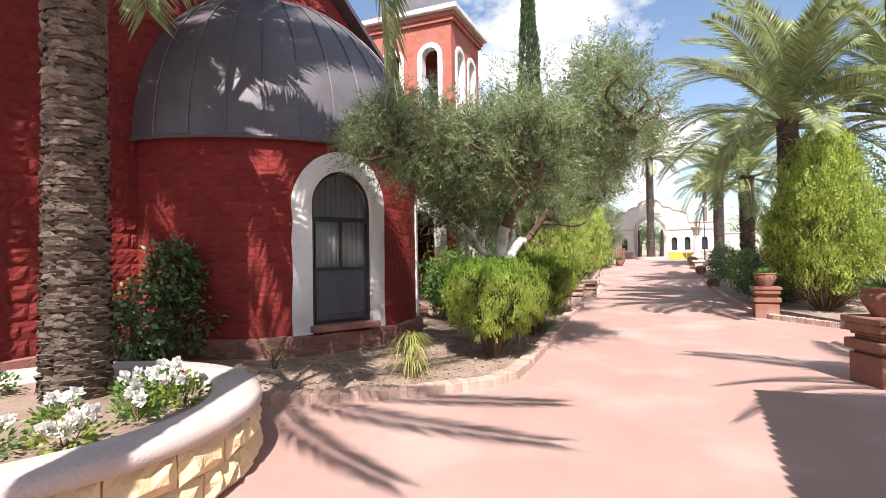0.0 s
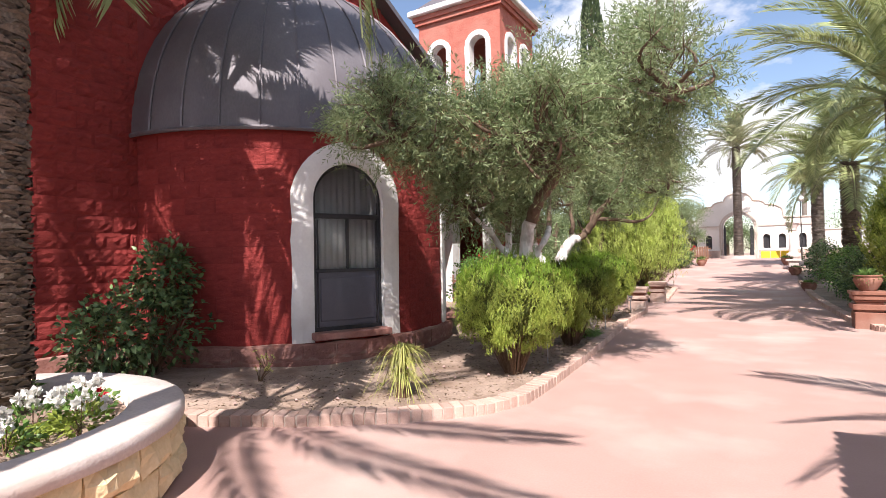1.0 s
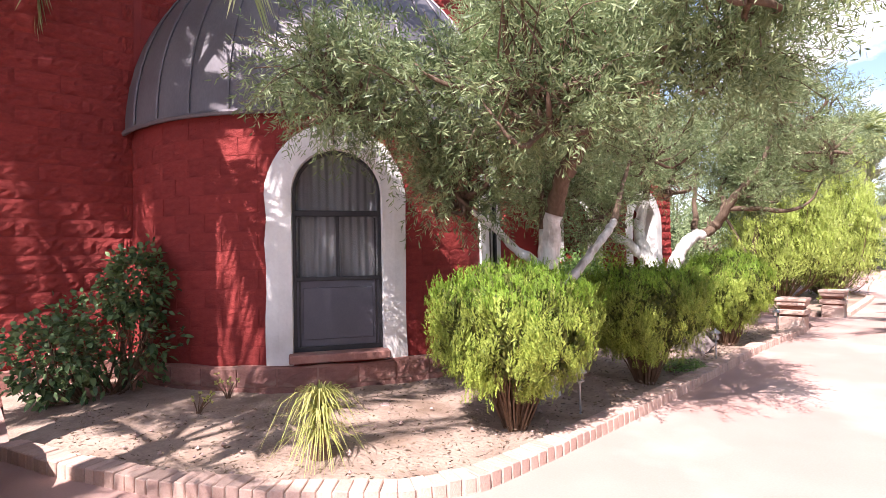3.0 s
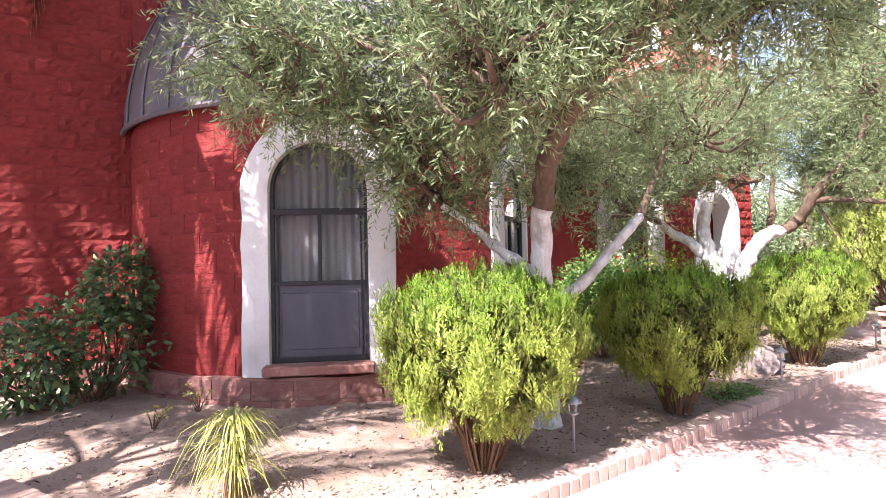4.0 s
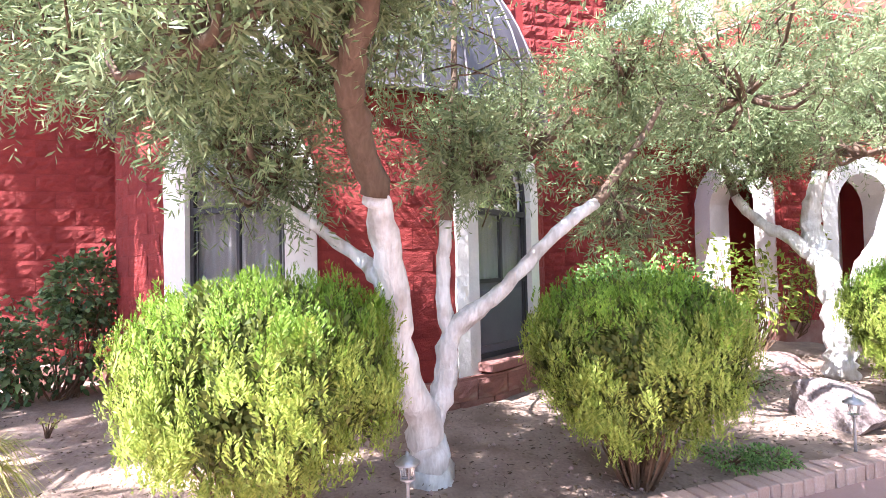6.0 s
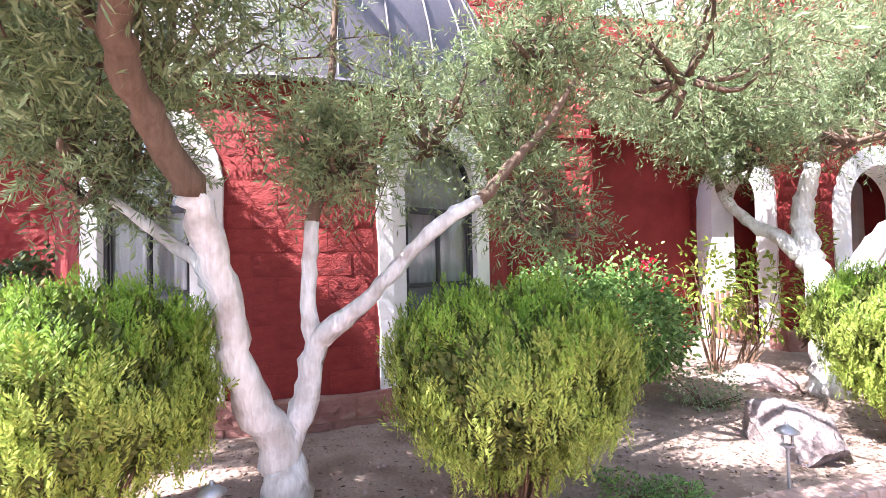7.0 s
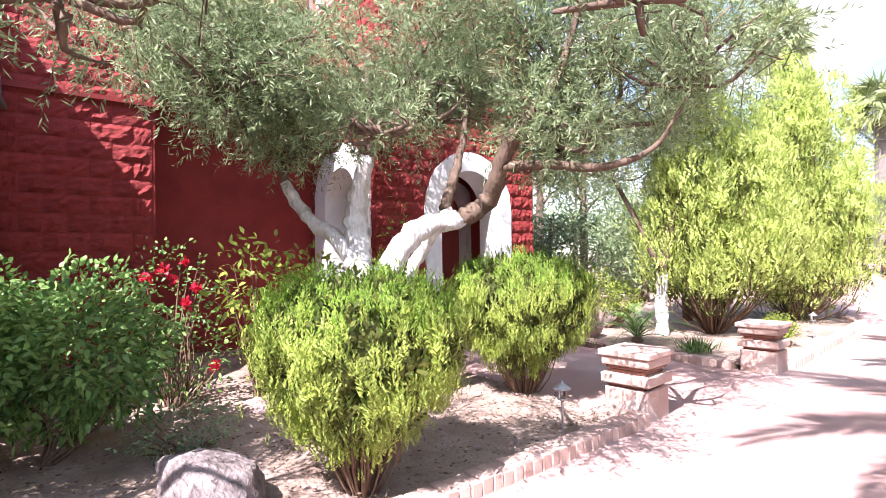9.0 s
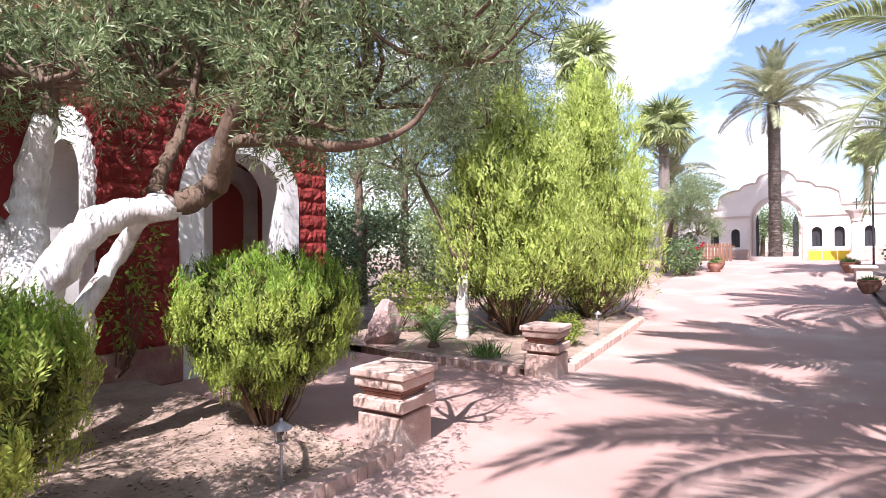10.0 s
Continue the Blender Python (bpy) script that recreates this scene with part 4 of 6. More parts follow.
def date_palm(at, height, r0, crown, fronds, seed, leaf=PALM_LEAF, bark=PALM_BARK, label="", lean=(0, 0), low=-35, high=75, scales=True, skip=None, extra=(), broad=0.0125):
    r = np.random.default_rng(seed)
    t = thing("date_palm", label, "palm tree", at, group="palms along the drive")
    g = Geo()
    n = int(height / 0.034)
    core = [(lean[0] * (k / 6) ** 2, lean[1] * (k / 6) ** 2, height * k / 6, r0 * (1.12 - 0.2 * min(k / 2, 1)) * 0.93) for k in range(7)]
    tube(g, core, 12, 0.05, r, 2)
    if scales:
        for i in range(n):
            z = 0.05 + height * i / n
            fz = z / height
            m = 12
            for k in range(m):
                a = 2 * math.pi * (k + 0.5 * (i % 2)) / m + r.normal() * 0.09
                rr = r0 * (1.1 - 0.18 * min(fz * 3, 1)) * r.uniform(0.93, 1.04)
                z += r.normal() * 0.006
                ox, oy = lean[0] * fz ** 2, lean[1] * fz ** 2
                ca, sa = math.cos(a), math.sin(a)
                w, hh, out = r.uniform(0.25, 0.55) * r0, r.uniform(0.018, 0.05), r.uniform(0.004, 0.04) * (0.6 + r0)
                v = [(ox + rr * ca - w * sa * s, oy + rr * sa + w * ca * s, z) for s in (-1, 1)]
                v += [(ox + (rr + out) * ca - w * 0.4 * sa * s, oy + (rr + out) * sa + w * 0.4 * ca * s, z + hh) for s in (1, -1)]
                v += [(ox + (rr - 0.05) * ca - w * 0.35 * sa * s, oy + (rr - 0.05) * sa + w * 0.35 * ca * s, z + hh * 1.05) for s in (1, -1)]
                g.add(v, [(0, 1, 2, 3), (3, 2, 4, 5)])
    part("trunk", g, bark, t, "trunk rough with cut leaf bases")
    kinds = [frond_mesh(crown * s, seed * 10 + i, leaf, ar, leaflet=0.14 * crown + 0.05, broad=broad) for i, (s, ar) in enumerate(((1.0, 0.45), (0.92, 0.62), (1.05, 0.32)))]
    for i in range(fronds):
        f = i / max(fronds - 1, 1)
        blade, rib = kinds[i % 3]
        elev = low + (high - low) * f ** 0.8 + r.normal() * 6
        if skip and skip[0] < (i * 137.5 + 180) % 360 - 180 < skip[1]:
            continue
        fr = part("frond", blade, leaf, t)
        fr.matrix_basis = pose(lean[0], lean[1], height - 0.1 + 0.25 * f, 0, 0, i * 137.5 + r.normal() * 8) @ pose(0, 0, 0, 0, -elev, 0) @ pose(r0 * 0.4, 0, 0, r.normal() * 14, 0, 0)
        part("rib", rib, leaf, fr)
    for i, (way, elev, size, roll) in enumerate(extra):
        fr = part("frond", kinds[i % 2][0], leaf, t)
        fr.matrix_basis = pose(lean[0], lean[1], height - 0.05, 0, 0, way) @ pose(0, 0, 0, 0, -elev, 0) @ pose(r0 * 0.4, 0, 0, roll, 0, 0) @ Matrix.Diagonal((size, size * (0.5 if roll > 40 else 1.0), size, 1))
        part("rib", kinds[i % 2][1], leaf, fr)
    return t


def fan_palm(at, height, r0, crown, fans, seed, label, leaf=PALM_LEAF):
    r = np.random.default_rng(seed)
    t = thing("fan_palm", label, "palm tree", at, group="palms along the drive")
    g = Geo()
    tube(g, [(0, 0, height * k / 5, r0 * (1.15 - 0.05 * k)) for k in range(6)], 10, 0.12, r, 2)
    part("trunk", g, PALM_BARK_GREY, t)
    g = Geo()
    n = 26
    a = np.linspace(-2.2, 2.2, n)
    way = np.stack([np.cos(a), np.sin(a), -0.15 * np.abs(a)], 1)
    base = np.tile(np.array((crown * 0.45, 0, 0.0)), (n, 1))
    leaves(g, base, way, crown * 0.6, 0.1 * crown / 1.2, r, 0.5, 0.25)
    tube(g, [(0, 0, 0, 0.03), (crown * 0.46, 0, 0, 0.015)], 4, steps=1)
    fan = g.mesh("fan", leaf)
    for i in range(fans):
        f = i / (fans - 1)
        o = part("fan", fan, leaf, t)
        o.matrix_basis = pose(0, 0, height, 0, 0, i * 137.5) @ pose(0, 0, 0, 0, 55 - 130 * f + r.normal() * 8, 0) @ pose(0, 0, 0, r.normal() * 20, 0, 0)
    return t


# olives
olive((-2.95, 8.9, 0.08), [
    [(0, 0, -0.1, 0.19), (0, 0, 0.2, 0.15), (0.02, -0.04, 0.42, 0.13), (0.2, -0.22, 0.92, 0.105), (0.33, -0.3, 1.4, 0.095), (0.46, -0.4, 1.94, 0.09), (0.7, -0.55, 2.3, 0.085), (0.95, -0.62, 2.6, 0.08), (1.25, -0.56, 2.88, 0.065), (1.68, -0.6, 3.1, 0.055), (1.95, -0.6, 3.8, 0.03)],
    [(0, 0.0, 0.35, 0.1), (-0.05, 0.14, 0.7, 0.085), (-0.08, 0.22, 1.05, 0.08), (0.03, 0.5, 1.3, 0.06), (0.14, 0.8, 1.62, 0.052), (0.2, 1.05, 1.86, 0.05), (0.13, 1.36, 2.05, 0.046), (0.05, 1.62, 2.32, 0.038), (-0.03, 1.9, 2.6, 0.03), (-0.05, 2.15, 2.95, 0.02)],
    [(-0.08, 0.2, 1.0, 0.06), (-0.12, 0.16, 1.4, 0.055), (-0.12, 0.2, 1.9, 0.05), (-0.25, 0.3, 2.7, 0.035), (-0.4, 0.4, 3.8, 0.02)],
    [(0.33, -0.3, 1.35, 0.07), (0.2, -0.42, 1.55, 0.055), (0.08, -0.54, 1.66, 0.045), (0.05, -0.85, 1.9, 0.034), (-0.1, -1.2, 2.2, 0.022), (-0.3, -1.6, 2.9, 0.012)],
    [(0.95, -0.62, 2.6, 0.05), (0.7, -0.9, 2.95, 0.04), (0.3, -1.3, 3.3, 0.025), (-0.2, -1.9, 3.6, 0.015)],
], [((-0.1, -0.7, 3.3), (1.9, 1.9, 0.8), 1450), ((2.05, 0.2, 3.95), (0.9, 1.15, 1.2), 1150), ((-0.5, -2.2, 3.35), (0.85, 1.0, 0.65), 700), ((1.1, -1.4, 3.15), (1.1, 1.1, 0.55), 700),
    ((0.9, 0.8, 4.5), (1.2, 1.3, 0.6), 150), ((1.15, -1.35, 2.8), (0.75, 0.6, 0.4), 300), ((0.9, -0.5, 3.45), (0.85, 0.9, 0.5), 520), ((-0.1, -1.1, 2.45), (0.5, 0.6, 0.5), 420),
    ((-0.6, 1.1, 2.8), (0.7, 0.8, 0.5), 280), ((-0.7, 1.9, 2.7), (0.42, 0.5, 0.42), 240), ((-0.4, 2.0, 3.35), (0.65, 0.6, 0.35), 360), ((-0.2, 1.75, 2.2), (0.25, 0.3, 0.25), 90), ((-0.2, 0.45, 2.45), (0.4, 0.45, 0.4), 260), ((-0.9, 2.3, 2.0), (0.3, 0.35, 0.3), 90), ((2.45, -0.7, 3.75), (0.7, 1.1, 0.6), 600)],
    (1.98, 2.0, 1.9, 2.05, 0.0), 11, label="mature olive tree with forked limewashed trunk in the bed")
olive((-4.75, 14.85, 0.08), [
    [(0.4, -0.2, -0.1, 0.2), (0.38, -0.18, 0.35, 0.165), (0.25, -0.05, 0.8, 0.15), (0.03, 0.1, 1.25, 0.145), (-0.22, 0.26, 1.66, 0.14), (-0.36, 0.3, 2.1, 0.13), (-0.3, 0.36, 2.5, 0.11), (-0.2, 0.4, 3.1, 0.07), (-0.2, 0.4, 4.0, 0.03)],
    [(-0.25, 0.26, 1.55, 0.11), (-0.5, 0.1, 1.85, 0.095), (-0.8, -0.05, 2.05, 0.08), (-1.1, -0.2, 2.45, 0.07), (-1.3, -0.3, 3.1, 0.04), (-1.4, -0.3, 3.8, 0.02)],
    [(0.38, -0.15, 0.45, 0.16), (0.44, 0.0, 1.0, 0.145), (0.54, 0.2, 1.5, 0.13), (0.66, 0.4, 1.84, 0.12), (0.72, 0.75, 1.96, 0.11), (0.84, 1.05, 2.06, 0.1), (0.95, 1.22, 2.22, 0.105), (1.2, 1.16, 2.55, 0.09), (1.46, 1.2, 2.9, 0.075), (1.8, 1.4, 3.4, 0.05), (2.0, 1.5, 4.1, 0.025)],
    [(0.34, -0.1, 0.6, 0.09), (0.32, 0.4, 1.1, 0.08), (0.35, 0.7, 1.6, 0.07), (0.6, 0.78, 1.92, 0.065)],
    [(0.74, 0.8, 1.96, 0.075), (0.6, 0.9, 2.15, 0.07), (0.62, 0.95, 2.35, 0.06), (0.5, 1.2, 2.8, 0.045), (0.5, 1.4, 3.6, 0.02)],
    [(1.2, 1.16, 2.52, 0.06), (1.7, 1.3, 2.5, 0.05), (2.2, 1.5, 2.42, 0.04), (2.5, 1.9, 2.6, 0.025), (2.7, 2.2, 3.1, 0.015)],
    [(1.1, 1.18, 2.42, 0.065), (1.05, 1.4, 2.75, 0.06), (0.9, 1.55, 2.9, 0.05), (1.0, 1.75, 3.3, 0.03)],
], [((-0.6, 1.0, 4.1), (1.8, 2.2, 1.0), 2000), ((-0.25, -1.2, 3.6), (1.2, 1.2, 0.7), 700), ((0.1, 1.1, 3.5), (0.7, 1.1, 0.6), 420), ((3.2, 0.5, 3.6), (0.75, 1.3, 0.5), 110), ((1.5, 2.5, 3.7), (1.2, 1.7, 1.15), 1500), ((-0.75, -0.9, 3.9), (1.35, 1.4, 0.65), 1200), ((2.6, 2.4, 3.6), (0.9, 1.1, 0.7), 600), ((1.4, 1.4, 4.75), (1.2, 1.3, 0.7), 650), ((3.2, -1.4, 3.65), (0.75, 1.0, 0.5), 420),
    ((-0.55, -0.2, 3.0), (0.8, 0.7, 0.36), 320), ((0.5, 0.1, 3.0), (0.6, 0.6, 0.3), 90), ((1.6, 1.6, 2.95), (0.8, 0.9, 0.45), 420), ((1.4, -2.6, 3.45), (1.3, 1.1, 0.65), 650)],
    (2.75, 2.5, 2.03, 2.1, 2.12, 0.0), 12, label="mature olive tree with thick limewashed trunks before the porch")
olive((-5.15, 22.0, 0.1), [
    [(0, 0, -0.1, 0.14), (0, 0, 0.6, 0.11), (0.05, 0, 1.2, 0.1), (0.2, 0.1, 2.2, 0.08), (0.5, 0.2, 3.4, 0.05), (0.6, 0.2, 5.0, 0.03)],
    [(0.05, 0, 1.2, 0.07), (-0.4, -0.3, 2.4, 0.05), (-0.9, -0.6, 3.6, 0.03)],
], [((0.2, 0.0, 4.8), (1.9, 1.9, 1.7), 1300), ((-0.9, -0.5, 3.7), (1.3, 1.2, 1.0), 600), ((0.9, -0.6, 5.6), (1.6, 1.5, 1.2), 650)],
    (1.1,), 13, label="slender olive tree with limewashed foot behind the low piers")
olive((-4.85, 38.0, rise(38) - 0.02), [[(0, 0, -0.1, 0.2), (0, 0, 0.9, 0.16), (0.15, 0, 1.8, 0.12), (0.6, 0, 3.4, 0.04)]],
      [((0.75, 0, 3.1), (1.6, 1.7, 1.3), 2000), ((1.3, 0, 2.0), (0.9, 0.9, 0.7), 500)], (0.0,), 14, label="small olive tree near the entrance gate")

# clipped thujas
for (x, y), rx, up, down, zc, vee, sd in (((-2.46, 7.8), 0.77, 0.57, 0.58, 0.91, 0.04, 21), ((-2.48, 10.3), 0.73, 0.53, 0.6, 0.89, 0.04, 22), ((-2.86, 13.93), 0.74, 0.54, 0.72, 0.93, 0.36, 23), ((-3.88, 16.65), 0.84, 0.62, 0.74, 0.97, 0.38, 24)):
    thuja_ball((x, y, 0.06), rx, up, down, zc, vee, sd, label="clipped yellow-green thuja ball on bare brown stems")
thuja_cone((-4.05, 26.0, 0.06), 1.8, 6.1, 31, label="tall ragged yellow-green thuja beside the drive", count=9500, low=0.3, plumes=100, blunt=1.8, fatter=1.2)
thuja_cone((-4.6, 23.0, 0.06), 1.75, 5.0, 32, leaf=THUJA_TOP, label="loose green-yellow thuja behind the low pier", count=9000, low=0.6, plumes=84, inner=0.3, blunt=1.9, fatter=1.2)
thuja_cone((3.75, 16.6, 0.06), 1.6, 4.6, 33, leaf=THUJA_LEAF, label="large yellow-green thuja beside the terracotta pots", count=9800, plumes=100, blunt=2.2, fatter=1.15, inner=0.12)
thuja_cone((-5.1, 31.5, rise(31.5) - 0.03), 1.0, 3.0, 34, leaf=THUJA_LEAF, label="lower yellow-green thuja further along the drive", count=2000, plumes=26)

# broad-leaved shrubs
shrub((-4.75, 12.0, 0.08), [((0, -0.35, 0.92), (0.7, 0.62, 0.64)), ((0, 0.45, 0.86), (0.7, 0.62, 0.62))], GREEN_LEAF, 0.085, 0.04, 41, "dense mid-green leafy bush near the church wall", count=9500)
shrub((-5.9, 13.3, 0.08), [((0, 0, 1.2), (0.45, 0.5, 0.6)), ((0.2, 0.2, 0.6), (0.4, 0.4, 0.5))], GREEN_LEAF, 0.06, 0.035, 42, "rose bush with deep red blossoms", "rose_bush", 900,
      petals=(RED_PETAL, [(0.3, -0.1, 1.5), (0.1, 0.15, 1.58), (0.35, 0.2, 1.3), (0.28, 0.0, 1.4), (0.2, -0.25, 1.42), (0.4, 0.1, 1.15), (0.5, 0.35, 0.5)], 0.055))
shrub((-5.6, 14.2, 0.08), [((0, 0, 1.2), (0.4, 0.5, 0.6)), ((0.1, 0.6, 1.1), (0.4, 0.45, 0.6))], LIME_LEAF, 0.13, 0.05, 43, "open shrub with long lime-green leaves", count=700)
shrub((-6.5, 5.2, 0.08), [((0, 0.1, 0.75), (0.6, 0.75, 0.65)), ((-0.1, 0.35, 1.35), (0.4, 0.4, 0.5)), ((0.1, -0.5, 0.6), (0.5, 0.5, 0.5))], DARK_LEAF, 0.1, 0.062, 44, "dark green climbing rose against the red wall", "rose_bush", 3000)
date_palm((-4.8, 3.05, 0.4), 7.4, 0.245, 3.9, 17, 51, label="tall date palm growing from the round planter", low=-55, high=50, extra=((49, -36, 1.35, 10), (84, 12, 1.1, 0), (108, 10, 1.1, 0)), broad=0.015)
date_palm((-1.53, -1.44, 0.0), 9.0, 0.17, 3.5, 16, 58, label="tall date palm standing beside the drive", low=-30, high=70, skip=(-150, 75), extra=((-53, 17, 1.0, 50), (-30, 17, 1.08, 50), (0, 10, 0.95, 45), (45, 20, 1.0, 45), (80, 30, 1.0, 0)))
date_palm((-6.85, 1.7, 0.0), 9.2, 0.27, 3.4, 30, 59, label="tall date palm close to the church wall", low=-25, high=75, extra=((101, -38, 1.6, 10), (150, 30, 1.1, 0)), broad=0.015)
date_palm((4.9, 3.95, 0.0), 4.5, 0.26, 3.3, 10, 61, label="date palm beside the tiled house", low=-10, high=60, skip=(-180, -110), extra=((193, 8, 1.03, 70), (178, 12, 0.9, 75), (171, 14, 0.9, 70), (158, 12, 0.85, 75), (204, 6, 1.0, 60)))
date_palm((3.5, 19.2, 0.0), 5.6, 0.3, 4.3, 36, 52, label="date palm with arching pale fronds beside the drive", low=-14, high=82)
date_palm((3.3, 27.0, rise(27)), 4.9, 0.32, 3.6, 34, 53, label="date palm with arching pale fronds beside the drive", low=-20, high=80)
date_palm((2.9, 36.0, rise(36)), 4.8, 0.3, 3.0, 30, 54, label="date palm beside the drive near the gate", bark=PALM_BARK_GREY, low=0, high=80)
date_palm((6.6, 19.4, 0.0), 5.4, 0.3, 4.4, 32, 55, label="broad date palm behind the large thuja", low=-15, high=75)
date_palm((4.1, 12.2, 0.0), 9.4, 0.28, 3.7, 25, 60, label="tall date palm shading the drive", low=-25, high=55, skip=(-80, 25))
date_palm((-1.2, 46.0, rise(46) + 0.1), 8.1, 0.29, 2.9, 46, 56, label="tall date palm in front of the white gate", leaf=GREY_PALM_LEAF, bark=PALM_BARK_GREY, low=-20, high=80)
date_palm((-6.4, 47.0, rise(47)), 4.6, 0.3, 3.0, 26, 57, label="grey-green palm beyond the small olive", leaf=GREY_PALM_LEAF, bark=PALM_BARK_GREY)
fan_palm((-6.4, 45.0, rise(45)), 7.6, 0.3, 1.9, 30, 61, "fan palm near the gate")
fan_palm((-9.3, 40.0, rise(40)), 10.8, 0.25, 2.0, 32, 62, "tall fan palm behind the thuja")

# small broad-leaved plants and far greenery
shrub((-6.6, 21.9, 0.1), [((0, 0, 0.75), (0.6, 0.6, 0.5)), ((0.4, 0.4, 0.6), (0.4, 0.4, 0.4))], LIME_LEAF, 0.07, 0.04, 45, "rounded shrub with small yellowish leaves", count=2200)
shrub((-8.4, 21.6, 0.1), [((0, 0, 1.0), (0.9, 0.8, 0.9)), ((-0.6, 0.8, 1.5), (0.9, 0.8, 1.2))], DARK_LEAF, 0.09, 0.05, 46, "dark green bush beside the porch corner", count=4200)
shrub((2.75, 18.2, 0.06), [((0, 0, 0.7), (0.7, 0.9, 0.6)), ((0.2, 1.6, 0.9), (0.8, 0.9, 0.75))], DARK_LEAF, 0.09, 0.05, 47, "dark green hedge shrub beside the drive", count=4200)
shrub((2.7, 22.5, 0.06), [((0, 0, 0.9), (0.7, 1.1, 0.8)), ((0.2, 1.9, 0.9), (0.8, 1.1, 0.8))], GREEN_LEAF, 0.09, 0.05, 48, "green hedge shrub beside the drive", count=4200)
shrub((2.6, 30.5, rise(30.5)), [((0, 0, 0.9), (0.7, 1.4, 0.8)), ((0.3, 2.4, 1.0), (0.8, 1.4, 0.9))], DARK_LEAF, 0.1, 0.06, 49, "dark green hedge shrub beside the drive", count=3600)
shrub((-3.95, 36.8, rise(36.8)), [((0, 0, 0.75), (0.75, 0.9, 0.7)), ((-0.3, 1.6, 0.95), (0.8, 1.0, 0.8))], DARK_LEAF, 0.1, 0.06, 50, "dark flowering shrub under the small olive", count=3600,
      petals=(RED_PETAL, [(0.6, -0.6, 1.1), (0.7, 0.2, 1.3), (0.5, 1.2, 1.2)], 0.055))


def sago(at, size, seed, label):
    t = thing("sago_palm", label, "cycad", at)
    g = Geo()
    lathe(g, [(0.09, -0.03), (0.11, 0.04), (0.06, 0.1), (0.02, 0.13)], 10)
    part("stump", g, TWIG, t)
    r = np.random.default_rng(seed)
    blade, rib = frond_mesh(size, seed, GREEN_LEAF, 0.55, 34, 0.16, 0.1)
    for i in range(16):
        f = part("frond", blade, GREEN_LEAF, t)
        f.matrix_basis = pose(0, 0, 0.08, 0, 0, i * 137.5) @ pose(0, 0, 0, 0, -(12 + 50 * i / 15), 0)
        part("rib", rib, GREEN_LEAF, f)
    return t


sago((-4.95, 20.8, 0.08), 0.95, 71, "small sago palm with stiff dark fronds in the bed")

# tuft of narrow leaves before the apse
t = thing("ponytail_plant", "tuft of narrow arching straw-green leaves", "plant", (-3.05, 6.12, 0.06))
g = Geo()
lathe(g, [(0.1, -0.05), (0.085, 0.06), (0.05, 0.22), (0.03, 0.4)], 10)
part("stem", g, TWIG, t)
r = np.random.default_rng(72)
g = Geo()
for i in range(380):
    a, e, L = r.uniform(0, 2 * math.pi), r.uniform(1.1, 1.56), r.uniform(0.48, 0.85)
    d = np.array((math.cos(a) * math.cos(e), math.sin(a) * math.cos(e), math.sin(e)))
    side = np.array((-math.sin(a), math.cos(a), 0)) * 0.006
    pts = [np.array((0, 0, 0.4 - 0.14 * (i % 3))) + d * L * s + np.array((math.cos(a) * 0.25, math.sin(a) * 0.25, -1.4)) * (s * L) ** 2 * r.uniform(0.8, 1.15) for s in (0, 0.25, 0.5, 0.75, 1.0)]
    w = (0.7, 1.0, 0.9, 0.6, 0.1)
    v = [p + sg * side * k for p, k in zip(pts, w) for sg in (-1, 1)]
    g.add(v, [(2 * q, 2 * q + 1, 2 * q + 3, 2 * q + 2) for q in range(4)])
part("foliage", g, GRASS_LEAF, t)

# dry sprouts and a small grey herb
for (x, y), h, sd in (((-3.75, 11.1), 0.38, 81), ((-5.35, 6.2), 0.35, 82), ((-4.95, 5.75), 0.28, 83)):
    r = np.random.default_rng(sd)
    t = thing("dry_sprout", "leafless dry sprout with a few pale buds", "plant", (x, y, 0.08), group="dry sprouts in the bed")
    g = Geo()
    for i in range(7):
        b, g = Geo(), Geo()
        a, q = r.uniform(0, 6.28), r.uniform(0.1, 0.55) * h
        e = (math.cos(a) * q, math.sin(a) * q, h * r.uniform(0.6, 1.0))
        tube(g, [(0, 0, -0.03, 0.008), (e[0] * 0.35, e[1] * 0.35, e[2] * 0.5, 0.006), (*e, 0.004)], 5, steps=3)
        leaves(b, np.tile(np.array(e), (5, 1)), r.normal(size=(5, 3)), 0.04, 0.025, r)
        part("stem", g, TWIG, t)
        part("bud", b, GRASS_LEAF, t)
shrub((-4.35, 13.1, 0.08), [((0, 0, 0.2), (0.35, 0.45, 0.22))], OLIVE_LEAF, 0.045, 0.02, 84, "low grey-green herb in the bed", "herb", 900, category="plant")
shrub((-6.85, 16.45, 0.1), [((0.45, 0.2, 1.7), (0.2, 0.3, 0.7)), ((0.45, 0.1, 0.9), (0.2, 0.3, 0.5))], LIME_LEAF, 0.1, 0.04, 85, "climbing vine with yellowish leaves on the porch pier", "vine", 380, category="climber", stems=6)

